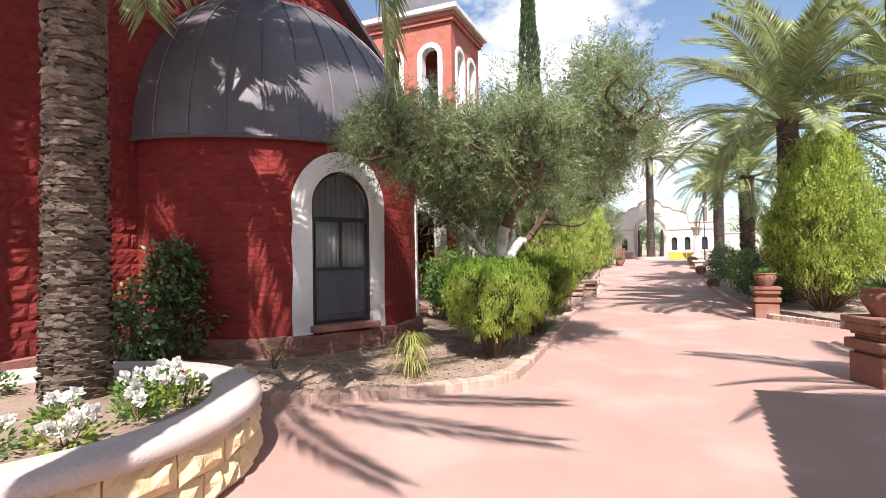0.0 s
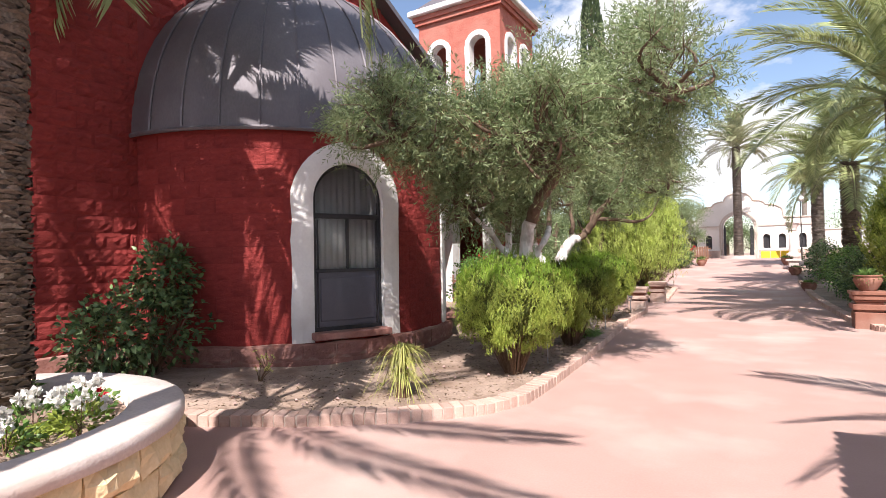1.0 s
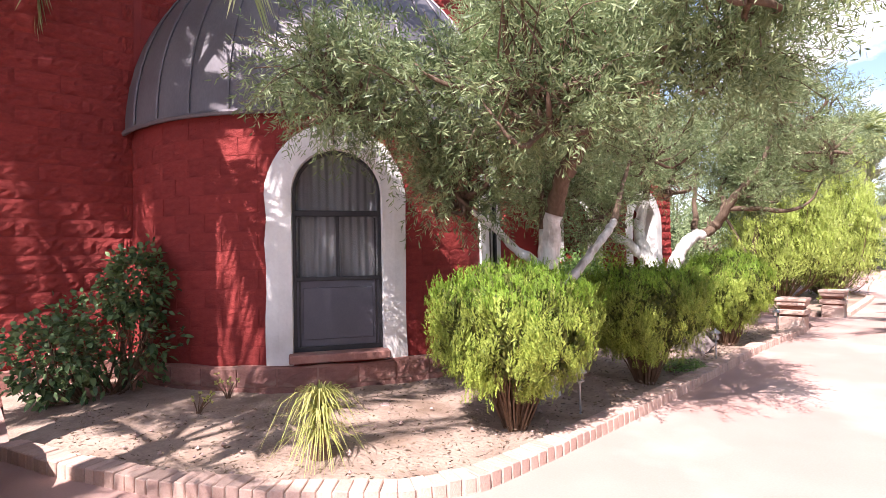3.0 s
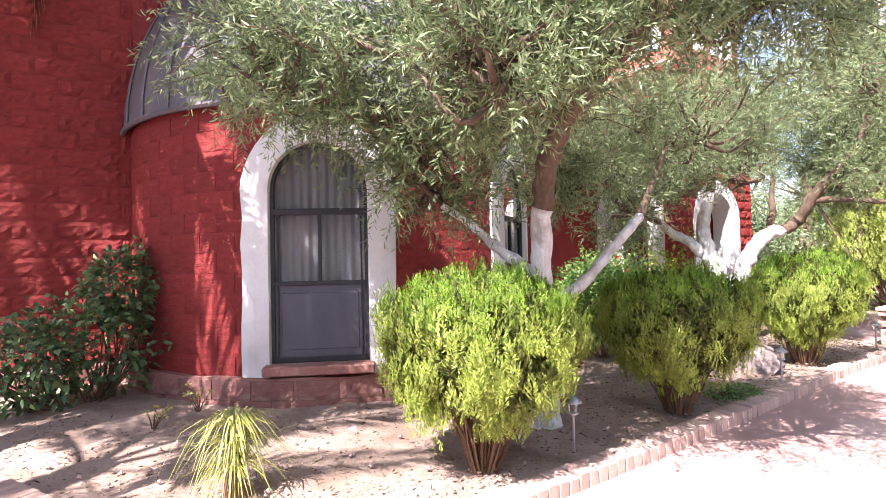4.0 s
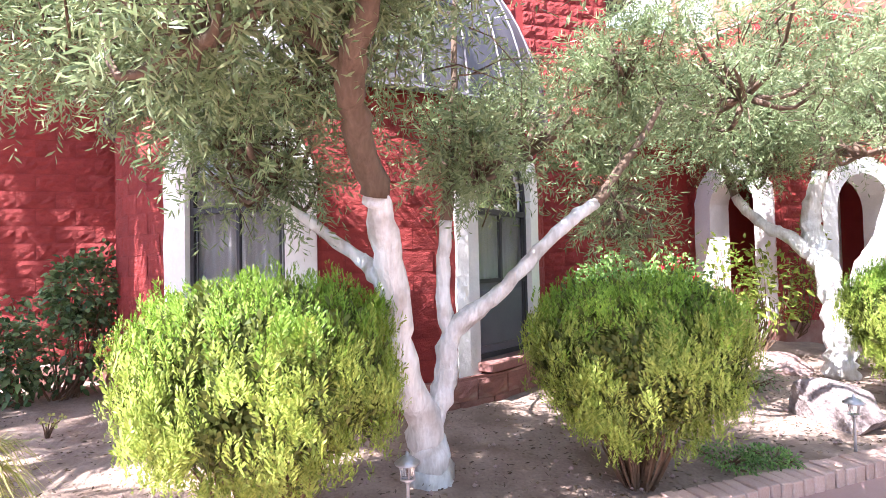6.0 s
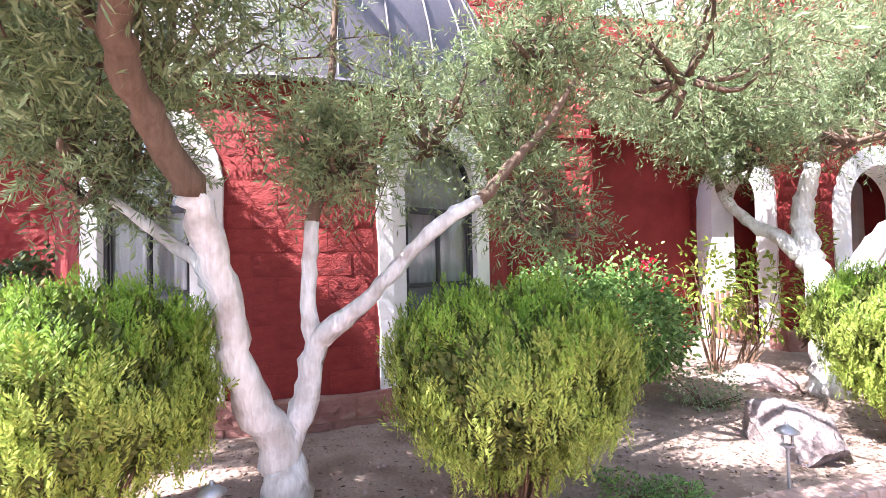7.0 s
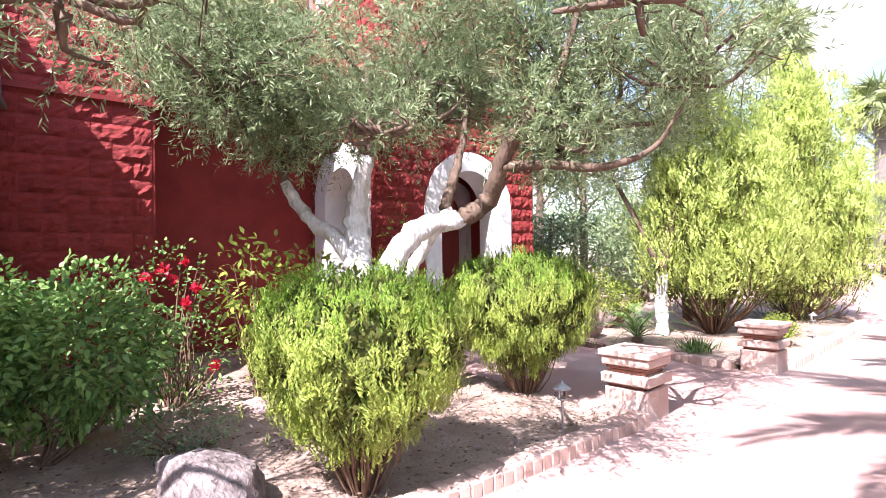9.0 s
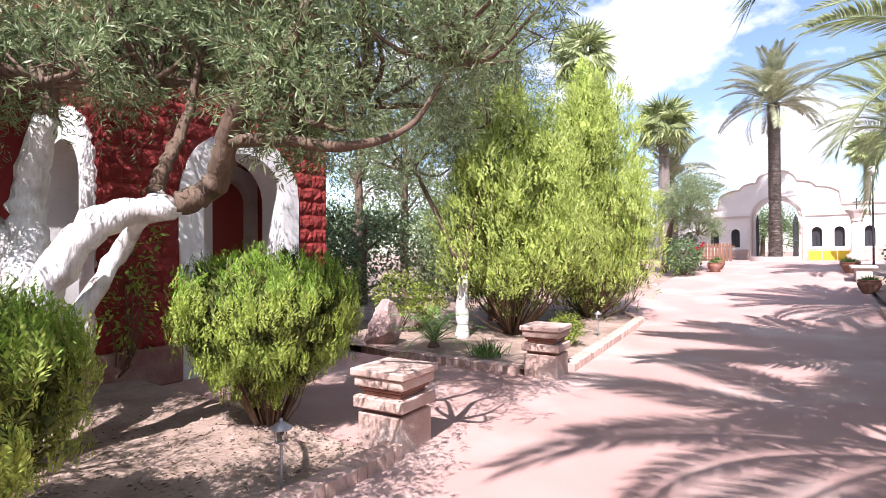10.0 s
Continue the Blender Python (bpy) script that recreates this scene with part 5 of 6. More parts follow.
shrub((-3.2, 22.3, 0.08), [((0, 0, 0.28), (0.3, 0.3, 0.26))], LIME_LEAF, 0.045, 0.025, 86, "small rounded yellow-green shrub behind the low pier", count=1500, stems=8)
shrub((-2.55, 11.15, 0.07), [((0, 0, 0.07), (0.34, 0.22, 0.07)), ((0.1, 0.3, 0.06), (0.22, 0.2, 0.06))], GREEN_LEAF, 0.035, 0.014, 87, "low patch of green weeds on the soil", "weeds", 1400, category="plant", stems=4)
r = np.random.default_rng(88)
t = thing("grass_tuft", "tuft of upright dark green blades in the bed", "plant", (-3.75, 20.55, 0.08))
g = Geo()
n = 150
d = unit(r.normal(size=(n, 3)) * np.array((0.5, 0.5, 0.2)) + np.array((0, 0, 1.0)))
leaves(g, r.normal(size=(n, 3)) * np.array((0.13, 0.1, 0.0)), d, r.uniform(0.2, 0.38, n), 0.018, r, 0.35, 0.08)
part("foliage", g, GREEN_LEAF, t)

# cypress behind the tower
r = np.random.default_rng(90)
t = thing("cypress", "tall narrow dark green cypress", "cypress", (-5.8, 24.4, rise(24.4)))
g = Geo()
tube(g, [(0, 0, -0.1, 0.16), (0, 0, 4, 0.12), (0, 0, 14, 0.03)], 8, 0.1, r, 2)
part("trunk", g, TWIG, t)
n = 15000
h = 0.6 + 14.9 * r.uniform(0, 1, n)
a = r.uniform(0, 2 * math.pi, n)
rad = 0.6 * np.clip((15.6 - h) / 8, 0, 1) ** 0.7 * np.array([1 + 0.35 * noise.noise(Vector((math.cos(x) * 1.4, math.sin(x) * 1.4, z * 0.8))) for x, z in zip(a.tolist(), h.tolist())]) * r.uniform(0.7, 1.05, n)
g = Geo()
q = np.stack([np.cos(a), np.sin(a), np.zeros(n)], 1)
leaves(g, q * rad[:, None] + np.array((0, 0, 1.0)) * h[:, None], 0.4 * q + np.array((0, 0, 1.0)), r.uniform(0.14, 0.3, n), r.uniform(0.04, 0.08, n), r, 0.6)
part("foliage", g, CYPRESS_LEAF, t)


def far_tree(at, height, spread, seed, leaf, label, count=2200, bare=0.45):
    r = np.random.default_rng(seed)
    t = thing("garden_tree", label, "tree", at, group="trees behind the garden")
    g, w = Geo(), Geo()
    tube(w, [(0, 0, -0.2, 0.17), (0.05, 0, height * 0.4, 0.13), (0.1, 0.1, height * 0.95, 0.04)], 8, 0.1, r, 3)
    for i in range(9):
        z = height * r.uniform(bare, 0.95)
        a, q = r.uniform(0, 6.28), spread * r.uniform(0.35, 0.9)
        c = np.array((math.cos(a) * q, math.sin(a) * q, z + 0.25 * q))
        tube(w, [(0.05, 0, z * 0.85, 0.06), (*(c * np.array((0.5, 0.5, 1)) - np.array((0, 0, 0.2))), 0.035), (*c, 0.01)], 5, 0.1, r, 2)
        n = count // 9
        d = r.normal(size=(n, 3)) * np.array((0.45, 0.45, 0.33)) * spread * 0.55
        leaves(g, c + d, r.normal(size=(n, 3)) + np.array((0, 0, -0.3)), r.uniform(0.12, 0.26, n), r.uniform(0.04, 0.09, n), r)
    part("trunk", w, BARK, t)
    part("crown", g, leaf, t)
    return t


r = np.random.default_rng(95)
for x, y, h, s, leaf in ((-12.2, 26.5, 8.5, 1.6, OLIVE_LEAF), (-11.9, 28.6, 8.8, 1.7, OLIVE_LEAF), (-15.5, 30, 4.5, 2.2, FAR_LEAF), (-12.5, 33, 4.2, 2.2, FAR_LEAF), (-18.5, 33, 5.5, 2.6, FAR_LEAF),
                         (-15, 38, 4.8, 2.6, OLIVE_LEAF), (-10.5, 37, 4.0, 2.0, FAR_LEAF), (-21, 40, 6.0, 3.0, FAR_LEAF), (-13, 44, 5.0, 2.6, FAR_LEAF), (-9.8, 30.5, 3.4, 1.7, OLIVE_LEAF)):
    far_tree((x, y, rise(y)), h, s, int(1000 + 10 * abs(x) + y), leaf, "slender garden tree with airy grey-green crown" if h > 7 else "leafy garden tree among the far planting", 2600 if h > 7 else 3200, 0.35 if h > 7 else 0.25)
for x, y, h, s in ((-8.8, 27.5, 2.8, 1.6), (-10.6, 25, 3.0, 1.7), (-11, 31, 3.2, 2.0), (-8.2, 34, 3.0, 1.8), (-13.8, 24, 3.2, 2.0), (-14, 35, 3.6, 2.2), (-17, 27, 3.5, 2.2)):
    far_tree((x, y, rise(y)), h, s, int(4000 + 10 * abs(x) + y), OLIVE_LEAF if y > 27 else FAR_LEAF, "low leafy tree branching from the ground", 3000, 0.08)
for x, y, h, s in ((8, 24, 5, 2.4), (10, 31, 6, 2.8), (7, 38, 5, 2.4), (13, 26, 6, 3), (9, 18.5, 4.4, 2.2), (14, 40, 6, 3.2), (7.5, 45, 4.5, 2.2)):
    far_tree((x, y, rise(y)), h, s, int(2000 + 10 * x + y), FAR_LEAF, "leafy garden tree among the far planting", 3000, 0.25)
for x, y, h, s in ((-3.2, 62, 3.4, 2.4), (1.5, 64, 3.2, 2.4), (-2.5, 56.5, 3.0, 1.3), (-0.6, 58, 2.8, 1.4), (0.4, 56, 2.6, 1.2), (-9, 66, 3.4, 2.6), (8, 63, 4.6, 2.6), (-16, 58, 4.5, 2.6), (16, 60, 4.6, 2.6)):
    far_tree((x, y, 1.15), h, s, int(3000 + 10 * abs(x) + y), FAR_LEAF, "leafy tree beyond the gate wall", 2200, 0.25)
fan_palm((4.2, 70, 1.15), 9.0, 0.25, 1.8, 28, 63, "fan palm beyond the gate wall")

# fallen leaves, twigs and pebbles on the bed
r = np.random.default_rng(96)
n = 8000
y = r.uniform(4.6, 16.8, n)
x = np.array([edge_x(LEFT_EDGE, v) for v in y]) - 0.15 - r.uniform(0, 1, n) ** 1.2 * 4.4
z = np.array([0.115 + 0.05 * noise.noise(Vector((a * 0.9, b * 0.9, 3))) for a, b in zip(x, y)])
keep = (x + 7.62) ** 2 + (y - 8.75) ** 2 > 10.5
x, y, z = x[keep], y[keep], z[keep]
n = len(x)
LITTER = leaf_material("dry_litter", (0.08, 0.05, 0.03), (0.26, 0.19, 0.13), 0.1, 0.8)
g = Geo()
way = r.normal(size=(n, 3)) * np.array((1, 1, 0.12))
leaves(g, np.stack([x, y, z], 1), way, r.uniform(0.02, 0.07, n), r.uniform(0.006, 0.018, n), r)
alone("leaf_litter", g, LITTER, "scattered dry leaves and bits on the soil", "litter", kind="stuff")
g = Geo()
for i in range(420):
    yy = r.uniform(4.8, 16.6)
    xx = edge_x(LEFT_EDGE, yy) - 0.2 - r.uniform(0, 1) ** 1.3 * 4
    if (xx + 7.62) ** 2 + (yy - 8.75) ** 2 > 10.6:
        s = r.uniform(0.008, 0.028)
        zz = 0.105 + 0.05 * noise.noise(Vector((xx * 0.9, yy * 0.9, 3)))
        v = np.array([(1, 0, 0), (0, 1, 0), (-1, 0, 0), (0, -1, 0), (0, 0, 0.8), (0, 0, -0.8)]) * s * r.uniform(0.7, 1.3, size=(6, 3)) + np.array((xx, yy, zz))
        g.add(v, [(0, 1, 4), (1, 2, 4), (2, 3, 4), (3, 0, 4), (1, 0, 5), (2, 1, 5), (3, 2, 5), (0, 3, 5)])
alone("gravel", g, PALE_ROCK, "small stones scattered over the bed", "pebbles", kind="stuff")

# ---- round planter ----
PLANTER = (-4.53, 2.37)
t = thing("round_planter", "round raised planter of yellow split stone with pale coping", "planter", (*PLANTER, 0))
g = Geo()
lathe(g, [(1.705, 0), (1.705, 0.42), (1.4, 0.42), (1.4, 0.0)], 48)
part("core", g, MORTAR, t)
r = np.random.default_rng(100)
kinds = []
for i in range(6):
    g = Geo()
    v = []
    for b in range(4):
        for a in range(6):
            edge = a in (0, 5) or b in (0, 3)
            v.append((r.uniform(0.004, 0.022) if edge else r.uniform(0.025, 0.085), -0.211 + 0.422 * a / 5 + (0 if edge else r.normal() * 0.012), 0.209 * b / 3 + (0 if edge else r.normal() * 0.008)))
    f = [(b * 6 + a, b * 6 + a + 1, b * 6 + a + 7, b * 6 + a + 6) for b in range(3) for a in range(5)]
    v += [(-0.06, y, z) for y, z in ((-0.211, 0), (0.211, 0), (0.211, 0.209), (-0.211, 0.209))]
    f += [(24, 25, 5, 4, 3, 2, 1, 0), (26, 27, 18, 19, 20, 21, 22, 23), (27, 24, 0, 6, 12, 18), (25, 26, 23, 17, 11, 5)]
    g.add(v, f)
    kinds.append(g.mesh("stone", SANDSTONE))
for row in range(2):
    for k in range(25):
        a = 360 * (k + 0.5 * row) / 25
        s = part("stone", kinds[int(r.integers(0, 6))], SANDSTONE, t)
        s.matrix_basis = pose(0, 0, 0.004 + 0.212 * row, 0, 0, a) @ pose(1.715, 0, 0)
g = Geo()
lathe(g, [(1.4, 0.42), (1.4, 0.53), (1.43, 0.545), (1.76, 0.545), (1.79, 0.53), (1.79, 0.44), (1.76, 0.425), (1.6, 0.42)], 64, wobble=0.006, rng=r)
part("coping", g, COPING, t, "smooth pale coping ring", True)
g = Geo()
v = [(0, 0, 0.47)] + [(q * math.cos(a), q * math.sin(a), 0.44 + 0.03 * noise.noise(Vector((q * 3 * math.cos(a), q * 3 * math.sin(a), 0)))) for q in (0.35, 0.7, 1.05, 1.41) for a in np.linspace(0, 2 * math.pi, 41)[:-1]]
f = [(0, 1 + k, 1 + (k + 1) % 40) for k in range(40)] + [(1 + j * 40 + k, 1 + (j + 1) * 40 + k, 1 + (j + 1) * 40 + (k + 1) % 40, 1 + j * 40 + (k + 1) % 40) for j in range(3) for k in range(40)]
g.add(v, f)
part("soil", g, EARTH, t, smooth=True)


def bedding(at, seed, blooms, label, red=False):
    r = np.random.default_rng(seed)
    t = thing("white_rose", label, "flower", at, group="white roses in the round planter")
    g, p = Geo(), Geo()
    n = 170
    d = unit(r.normal(size=(n, 3))) * r.uniform(0.2, 1, size=(n, 1)) ** 0.5
    leaves(g, d * np.array((0.19, 0.19, 0.1)) + np.array((0, 0, 0.1)), d + np.array((0, 0, 0.4)), r.uniform(0.035, 0.06, n), r.uniform(0.022, 0.035, n), r, 0.5, 0.1)
    s = Geo()
    for i in range(6):
        tube(s, [(0, 0, -0.03, 0.005), (*(d[i] * np.array((0.08, 0.08, 0.04)) + np.array((0, 0, 0.08))), 0.004), (*(d[i] * 0.15 + np.array((0, 0, 0.12))), 0.003)], 4, steps=1)
    part("stem_tuft", s, TWIG, t)
    part("foliage", g, LIME_LEAF if seed % 3 == 0 else GREEN_LEAF, t)
    for i in range(blooms):
        a, q = r.uniform(0, 6.28), r.uniform(0, 0.17)
        c = np.array((math.cos(a) * q, math.sin(a) * q, r.uniform(0.15, 0.26)))
        m = 30
        dd = unit(r.normal(size=(m, 3)) + np.array((0, 0, 0.5)))
        p = Geo()
        leaves(p, np.tile(c, (m, 1)), dd, r.uniform(0.035, 0.068, m), r.uniform(0.035, 0.055, m), r, 0.6)
        if red and i == 0:
            part("bloom", p, RED_PETAL, t, "single red blossom")
        else:
            part("bloom", p, WHITE_PETAL, t, "white blossom")
    return t


r = np.random.default_rng(101)
for i in range(17):
    a = i * 2.399
    q = 0.5 + 0.72 * math.sqrt((i + 0.5) / 17)
    x, y = PLANTER[0] + q * math.cos(a), PLANTER[1] + q * math.sin(a)
    if (x + 4.8) ** 2 + (y - 3.05) ** 2 > 0.16:
        bedding((x, y, 0.44), 110 + i, int(r.integers(3, 10)), "low rose with white blossoms in the round planter")

bedding((-4.0, 3.38, 0.44), 131, 5, "low white rose with one red blossom in the round planter", True)
for x, y, sd in ((-3.72, 2.84, 141), (-4.12, 2.45, 142), (-3.85, 3.1, 143)):
    shrub((x, y, 0.43), [((0, 0, 0.05), (0.15, 0.13, 0.05))], LIME_LEAF, 0.04, 0.016, sd, "low mat of fine green leaves in the round planter", "herb", 420, category="plant", stems=4)

# ---- piers, pots, lamps, rocks ----


def pier(at, turn, label, group, scale=1.0, mat=TERRACOTTA):
    t = thing("low_pier", label, "pier", at, turn, group=group)
    for name, h, z0, z1 in (("base", 0.26, -0.02, 0.34), ("recess", 0.225, 0.34, 0.385), ("band", 0.295, 0.385, 0.5), ("neck", 0.22, 0.5, 0.55), ("moulding", 0.25, 0.55, 0.59), ("upper_moulding", 0.285, 0.59, 0.69), ("cap", 0.315, 0.69, 0.765)):
        g = Geo()
        box(g, -h * scale, -h * scale, z0 * scale, h * scale, h * scale, z1 * scale, bevel=0.012)
        part(name, g, TERRACOTTA if name in ("recess", "neck", "moulding") else mat, t)
    return t


PIER = material("pale_brick_pier", (0.4, 0.265, 0.215), (0.54, 0.4, 0.34), 6, 0.85, bump=0.5, fine=50, vary=0.12, stain=(0.56, 0.47, 0.42), stain_scale=3)
pier((-2.7, 17.1, 0.0), 4, "stepped low pier of pale salmon masonry at the path mouth", "low piers at the path mouth", 0.9, PIER)
pier((-2.68, 20.32, 0.0), 4, "stepped low pier of pale salmon masonry at the path mouth", "low piers at the path mouth", 0.9, PIER)


def pot(at, r0, label, grass=True, seed=1):
    t = thing("terracotta_pot", label, "plant pot", at, group="pots along the drive")
    g = Geo()
    prof = [(0.55, 0.0, 0), (0.6, 0.06, 0.3), (0.72, 0.3, 1), (0.88, 0.6, 1), (1.0, 0.9, 1), (0.96, 1.12, 0.6), (0.9, 1.2, 0), (1.03, 1.28, 0), (1.03, 1.38, 0), (0.9, 1.38, 0), (0.85, 1.1, 0)]
    sides = 72
    v = [(r0 * q * (1 + 0.05 * fl * math.cos(k * 24 * 2 * math.pi / sides + 4 * z)) * math.cos(2 * math.pi * k / sides), r0 * q * (1 + 0.05 * fl * math.cos(k * 24 * 2 * math.pi / sides + 4 * z)) * math.sin(2 * math.pi * k / sides), r0 * z) for q, z, fl in prof for k in range(sides)]
    f = [(i * sides + k, i * sides + (k + 1) % sides, (i + 1) * sides + (k + 1) % sides, (i + 1) * sides + k) for i in range(len(prof) - 1) for k in range(sides)]
    f += [tuple(range(sides))[::-1], tuple((len(prof) - 1) * sides + k for k in range(sides))]
    g.add(v, f)
    part("vessel", g, TERRACOTTA, t, "fluted terracotta bowl", True)
    r = np.random.default_rng(seed)
    g = Geo()
    n = 220
    d = unit(r.normal(size=(n, 3)) + np.array((0, 0, 0.9)))
    leaves(g, d * np.array((r0 * 0.5, r0 * 0.5, 0.03)) + np.array((0, 0, r0 * 1.15)), d, r.uniform(0.1, 0.26, n), 0.022, r, 0.4, 0.12)
    part("foliage", g, GREEN_LEAF, t)
    return t


for (x, y), s, r0 in (((2.42, 7.95), 1.06, 0.26), ((2.22, 15.25), 1.0, 0.24)):
    p = pier((x, y, 0.0), 20 if y < 10 else 0, "stepped terracotta coloured pier carrying a fluted pot", "pot piers along the drive", s)
    pot((x, y, 0.765 * s), r0, "fluted terracotta pot with a tufted plant", seed=int(y))
for x, y, r0 in ((1.7, 33.0, 0.28), (1.55, 38.5, 0.3), (1.5, 40.0, 0.24), (1.85, 26.2, 0.26), (-3.0, 38.3, 0.28), (-3.05, 39.4, 0.3)):
    pot((x, y, rise(y) + 0.0), r0, "squat terracotta pot standing at the edge of the drive", seed=int(y * 7))
t = thing("stone_bench", "pale stone bench beside the drive", "bench", (1.75, 36.0, rise(36)))
g = Geo()
box(g, -0.35, -0.6, 0.42, 0.35, 0.6, 0.52, bevel=0.02)
part("seat", g, COPING, t)
for y in (-0.42, 0.42):
    g = Geo()
    box(g, -0.22, y - 0.1, -0.02, 0.22, y + 0.1, 0.42, bevel=0.02)
    part("leg", g, COPING, t)


def path_light(at, high=0.48):
    t = thing("path_light", "small silver garden lantern on a thin stake", "garden light", at, group="path lights along the bed")
    g = Geo()
    lathe(g, [(0.011, -0.1), (0.011, high - 0.17), (0.02, high - 0.16), (0.02, high - 0.15)], 8)
    part("stake", g, LAMP_METAL, t)
    g = Geo()
    lathe(g, [(0.03, high - 0.15), (0.046, high - 0.145), (0.046, high - 0.135), (0.0, high - 0.13)], 12)
    part("tray", g, LAMP_METAL, t)
    g = Geo()
    lathe(g, [(0.034, high - 0.133), (0.044, high - 0.05)], 12)
    part("glass", g, LAMP_GLASS, t, "clear lantern glass")
    for k in range(4):
        a = math.pi / 2 * k
        g = Geo()
        tube(g, [(0.038 * math.cos(a), 0.038 * math.sin(a), high - 0.135, 0.004), (0.047 * math.cos(a), 0.047 * math.sin(a), high - 0.048, 0.004)], 5, steps=1)
        part("rib", g, LAMP_METAL, t)
    g = Geo()
    lathe(g, [(0.075, high - 0.055), (0.078, high - 0.048), (0.03, high - 0.012), (0.012, high - 0.005), (0.012, high + 0.01), (0.0, high + 0.02)], 14)
    part("hood", g, LAMP_METAL, t, "silver conical hood", True)
    return t


for x, y in ((-2.28, 8.6), (-2.38, 12.22), (-2.64, 15.82), (-3.05, 23.6)):
    path_light((x, y, 0.06 + rise(y)))

for at, size, mat, sd, label in (((-3.1, 12.95, 0.16), (0.43, 0.35, 0.3), ROCK, 3.0, "weathered grey boulder in the bed"), ((-5.85, 20.55, 0.4), (0.34, 0.3, 0.42), PALE_ROCK, 8.0, "upright pinkish boulder beside the path"),
                                 ((-5.0, 14.4, 0.1), (0.55, 0.5, 0.2), PALE_ROCK, 5.0, "low pale boulder before the porch"), ((-3.9, 7.35, 0.08), (0.1, 0.07, 0.04), PALE_ROCK, 2.0, "small pale stone on the soil"), ((-4.25, 33.2, 0.4), (0.3, 0.3, 0.2), PALE_ROCK, 6.0, "small boulder beside the drive")):
    g = Geo()
    rock_mesh(g, (0, 0, 0), size, rng, sd)
    ob = alone("boulder", g, mat, label, "rock", smooth=size[0] < 0.2)
    ob.location = at

# low wooden fence in the porch's side arch
t = thing("wooden_gate", "low weathered picket gate in the porch opening", "gate", (-7.75, P0 - 0.12, 0.1))
for i in range(8):
    g = Geo()
    x = -0.5 + i / 7
    box(g, x - 0.035, -0.012, 0, x + 0.035, 0.012, 0.95 + 0.04 * (i % 2), bevel=0.006)
    part("picket", g, WOOD, t)
for z in (0.2, 0.72):
    g = Geo()
    box(g, -0.55, 0.014, z, 0.55, 0.04, z + 0.07)
    part("rail", g, WOOD, t)

# ---- white entrance gate ----
GATE_Y, GATE_C = 51.0, -1.36
GZ = rise(51)


def crest(u):
    d = abs(u - GATE_C)
    if d < 1.0:
        return GZ + 4.75 + 0.55 * math.sqrt(1 - d * d)
    if d < 1.9:
        return GZ + 4.3 + 0.4 * math.sqrt(max(1 - ((d - 1.0) / 0.9) ** 2, 0)) * 0.9
    if d < 3.1:
        return GZ + 3.6 + 0.68 * math.sqrt(max(1 - ((d - 1.9) / 1.25) ** 2, 0))
    if d < 5.2:
        return GZ + 3.15
    return GZ + 2.1


g = Geo()
ops = [(GATE_C, 1.1, GZ - 0.3, GZ + 2.45)] + [(x, 0.24, GZ + 0.75, GZ + 1.65) for x in (-4.7, -3.55, 0.6, 1.65, 3.0)]
arched_wall(g, flat_y(GATE_Y), -14, 14, GZ - 0.3, crest, ops, 0.5, 0.1)
alone("wall_gate", g, PLASTER, "white mission style gate wall with stepped curved crest", "gate wall", kind="structure")
for n, x in enumerate((-4.7, -3.55, 0.6, 1.65, 3.0)):
    w = thing("window_gate", "dark arched window in the white gate wall", "window", (x, GATE_Y + 0.2, GZ + 0.75), kind="structure", group="gate wall windows")
    g = Geo()
    prism(g, [(-0.26, 0), (0.26, 0)] + [(0.26 * math.cos(math.pi * q / 12), 0.92 + 0.26 * math.sin(math.pi * q / 12)) for q in range(13)], pose(0, 0, 0), 0.05)
    part("pane", g, DARK_METAL, w, "dark pane")
    g = Geo()
    box(g, -0.02, -0.04, 0, 0.02, -0.004, 1.1)
    part("mullion", g, DARK_METAL, w)
TRIM = material("cream_trim", (0.5, 0.42, 0.36), (0.62, 0.54, 0.47), 4, 0.8, bump=0.2)
g = Geo()
tube(g, [(u, GATE_Y - 0.02, crest(u), 0.065) for u in np.arange(-14, 14.01, 0.1)], 6, steps=1)
for u0, u1 in ((-6.4, GATE_C - 1.3), (GATE_C + 1.3, 3.9)):
    box(g, u0, GATE_Y - 0.08, GZ + 2.55, u1, GATE_Y - 0.002, GZ + 2.68)
alone("trim", g, TRIM, "cream moulded trim along the gate wall crest", "trim", kind="structure")
for ring, out in ((0.13, 0.12), (0.3, 0.07)):
    g = Geo()
    surround(g, flat_y(GATE_Y), GATE_C, 1.1 + ring - 0.13, GZ, GZ + 2.45, 0.13, out, -0.1)
    alone("trim", g, TRIM, "cream moulded arch band of the gate", "trim", kind="structure")
g = Geo()
for u0, u1 in ((-14, GATE_C - 1.25), (GATE_C + 1.25, 14)):
    box(g, u0, GATE_Y - 0.05, GZ - 0.2, u1, GATE_Y - 0.003, GZ + 0.62)
alone("trim", g, PIER, "salmon painted dado along the gate wall", "trim", kind="structure")
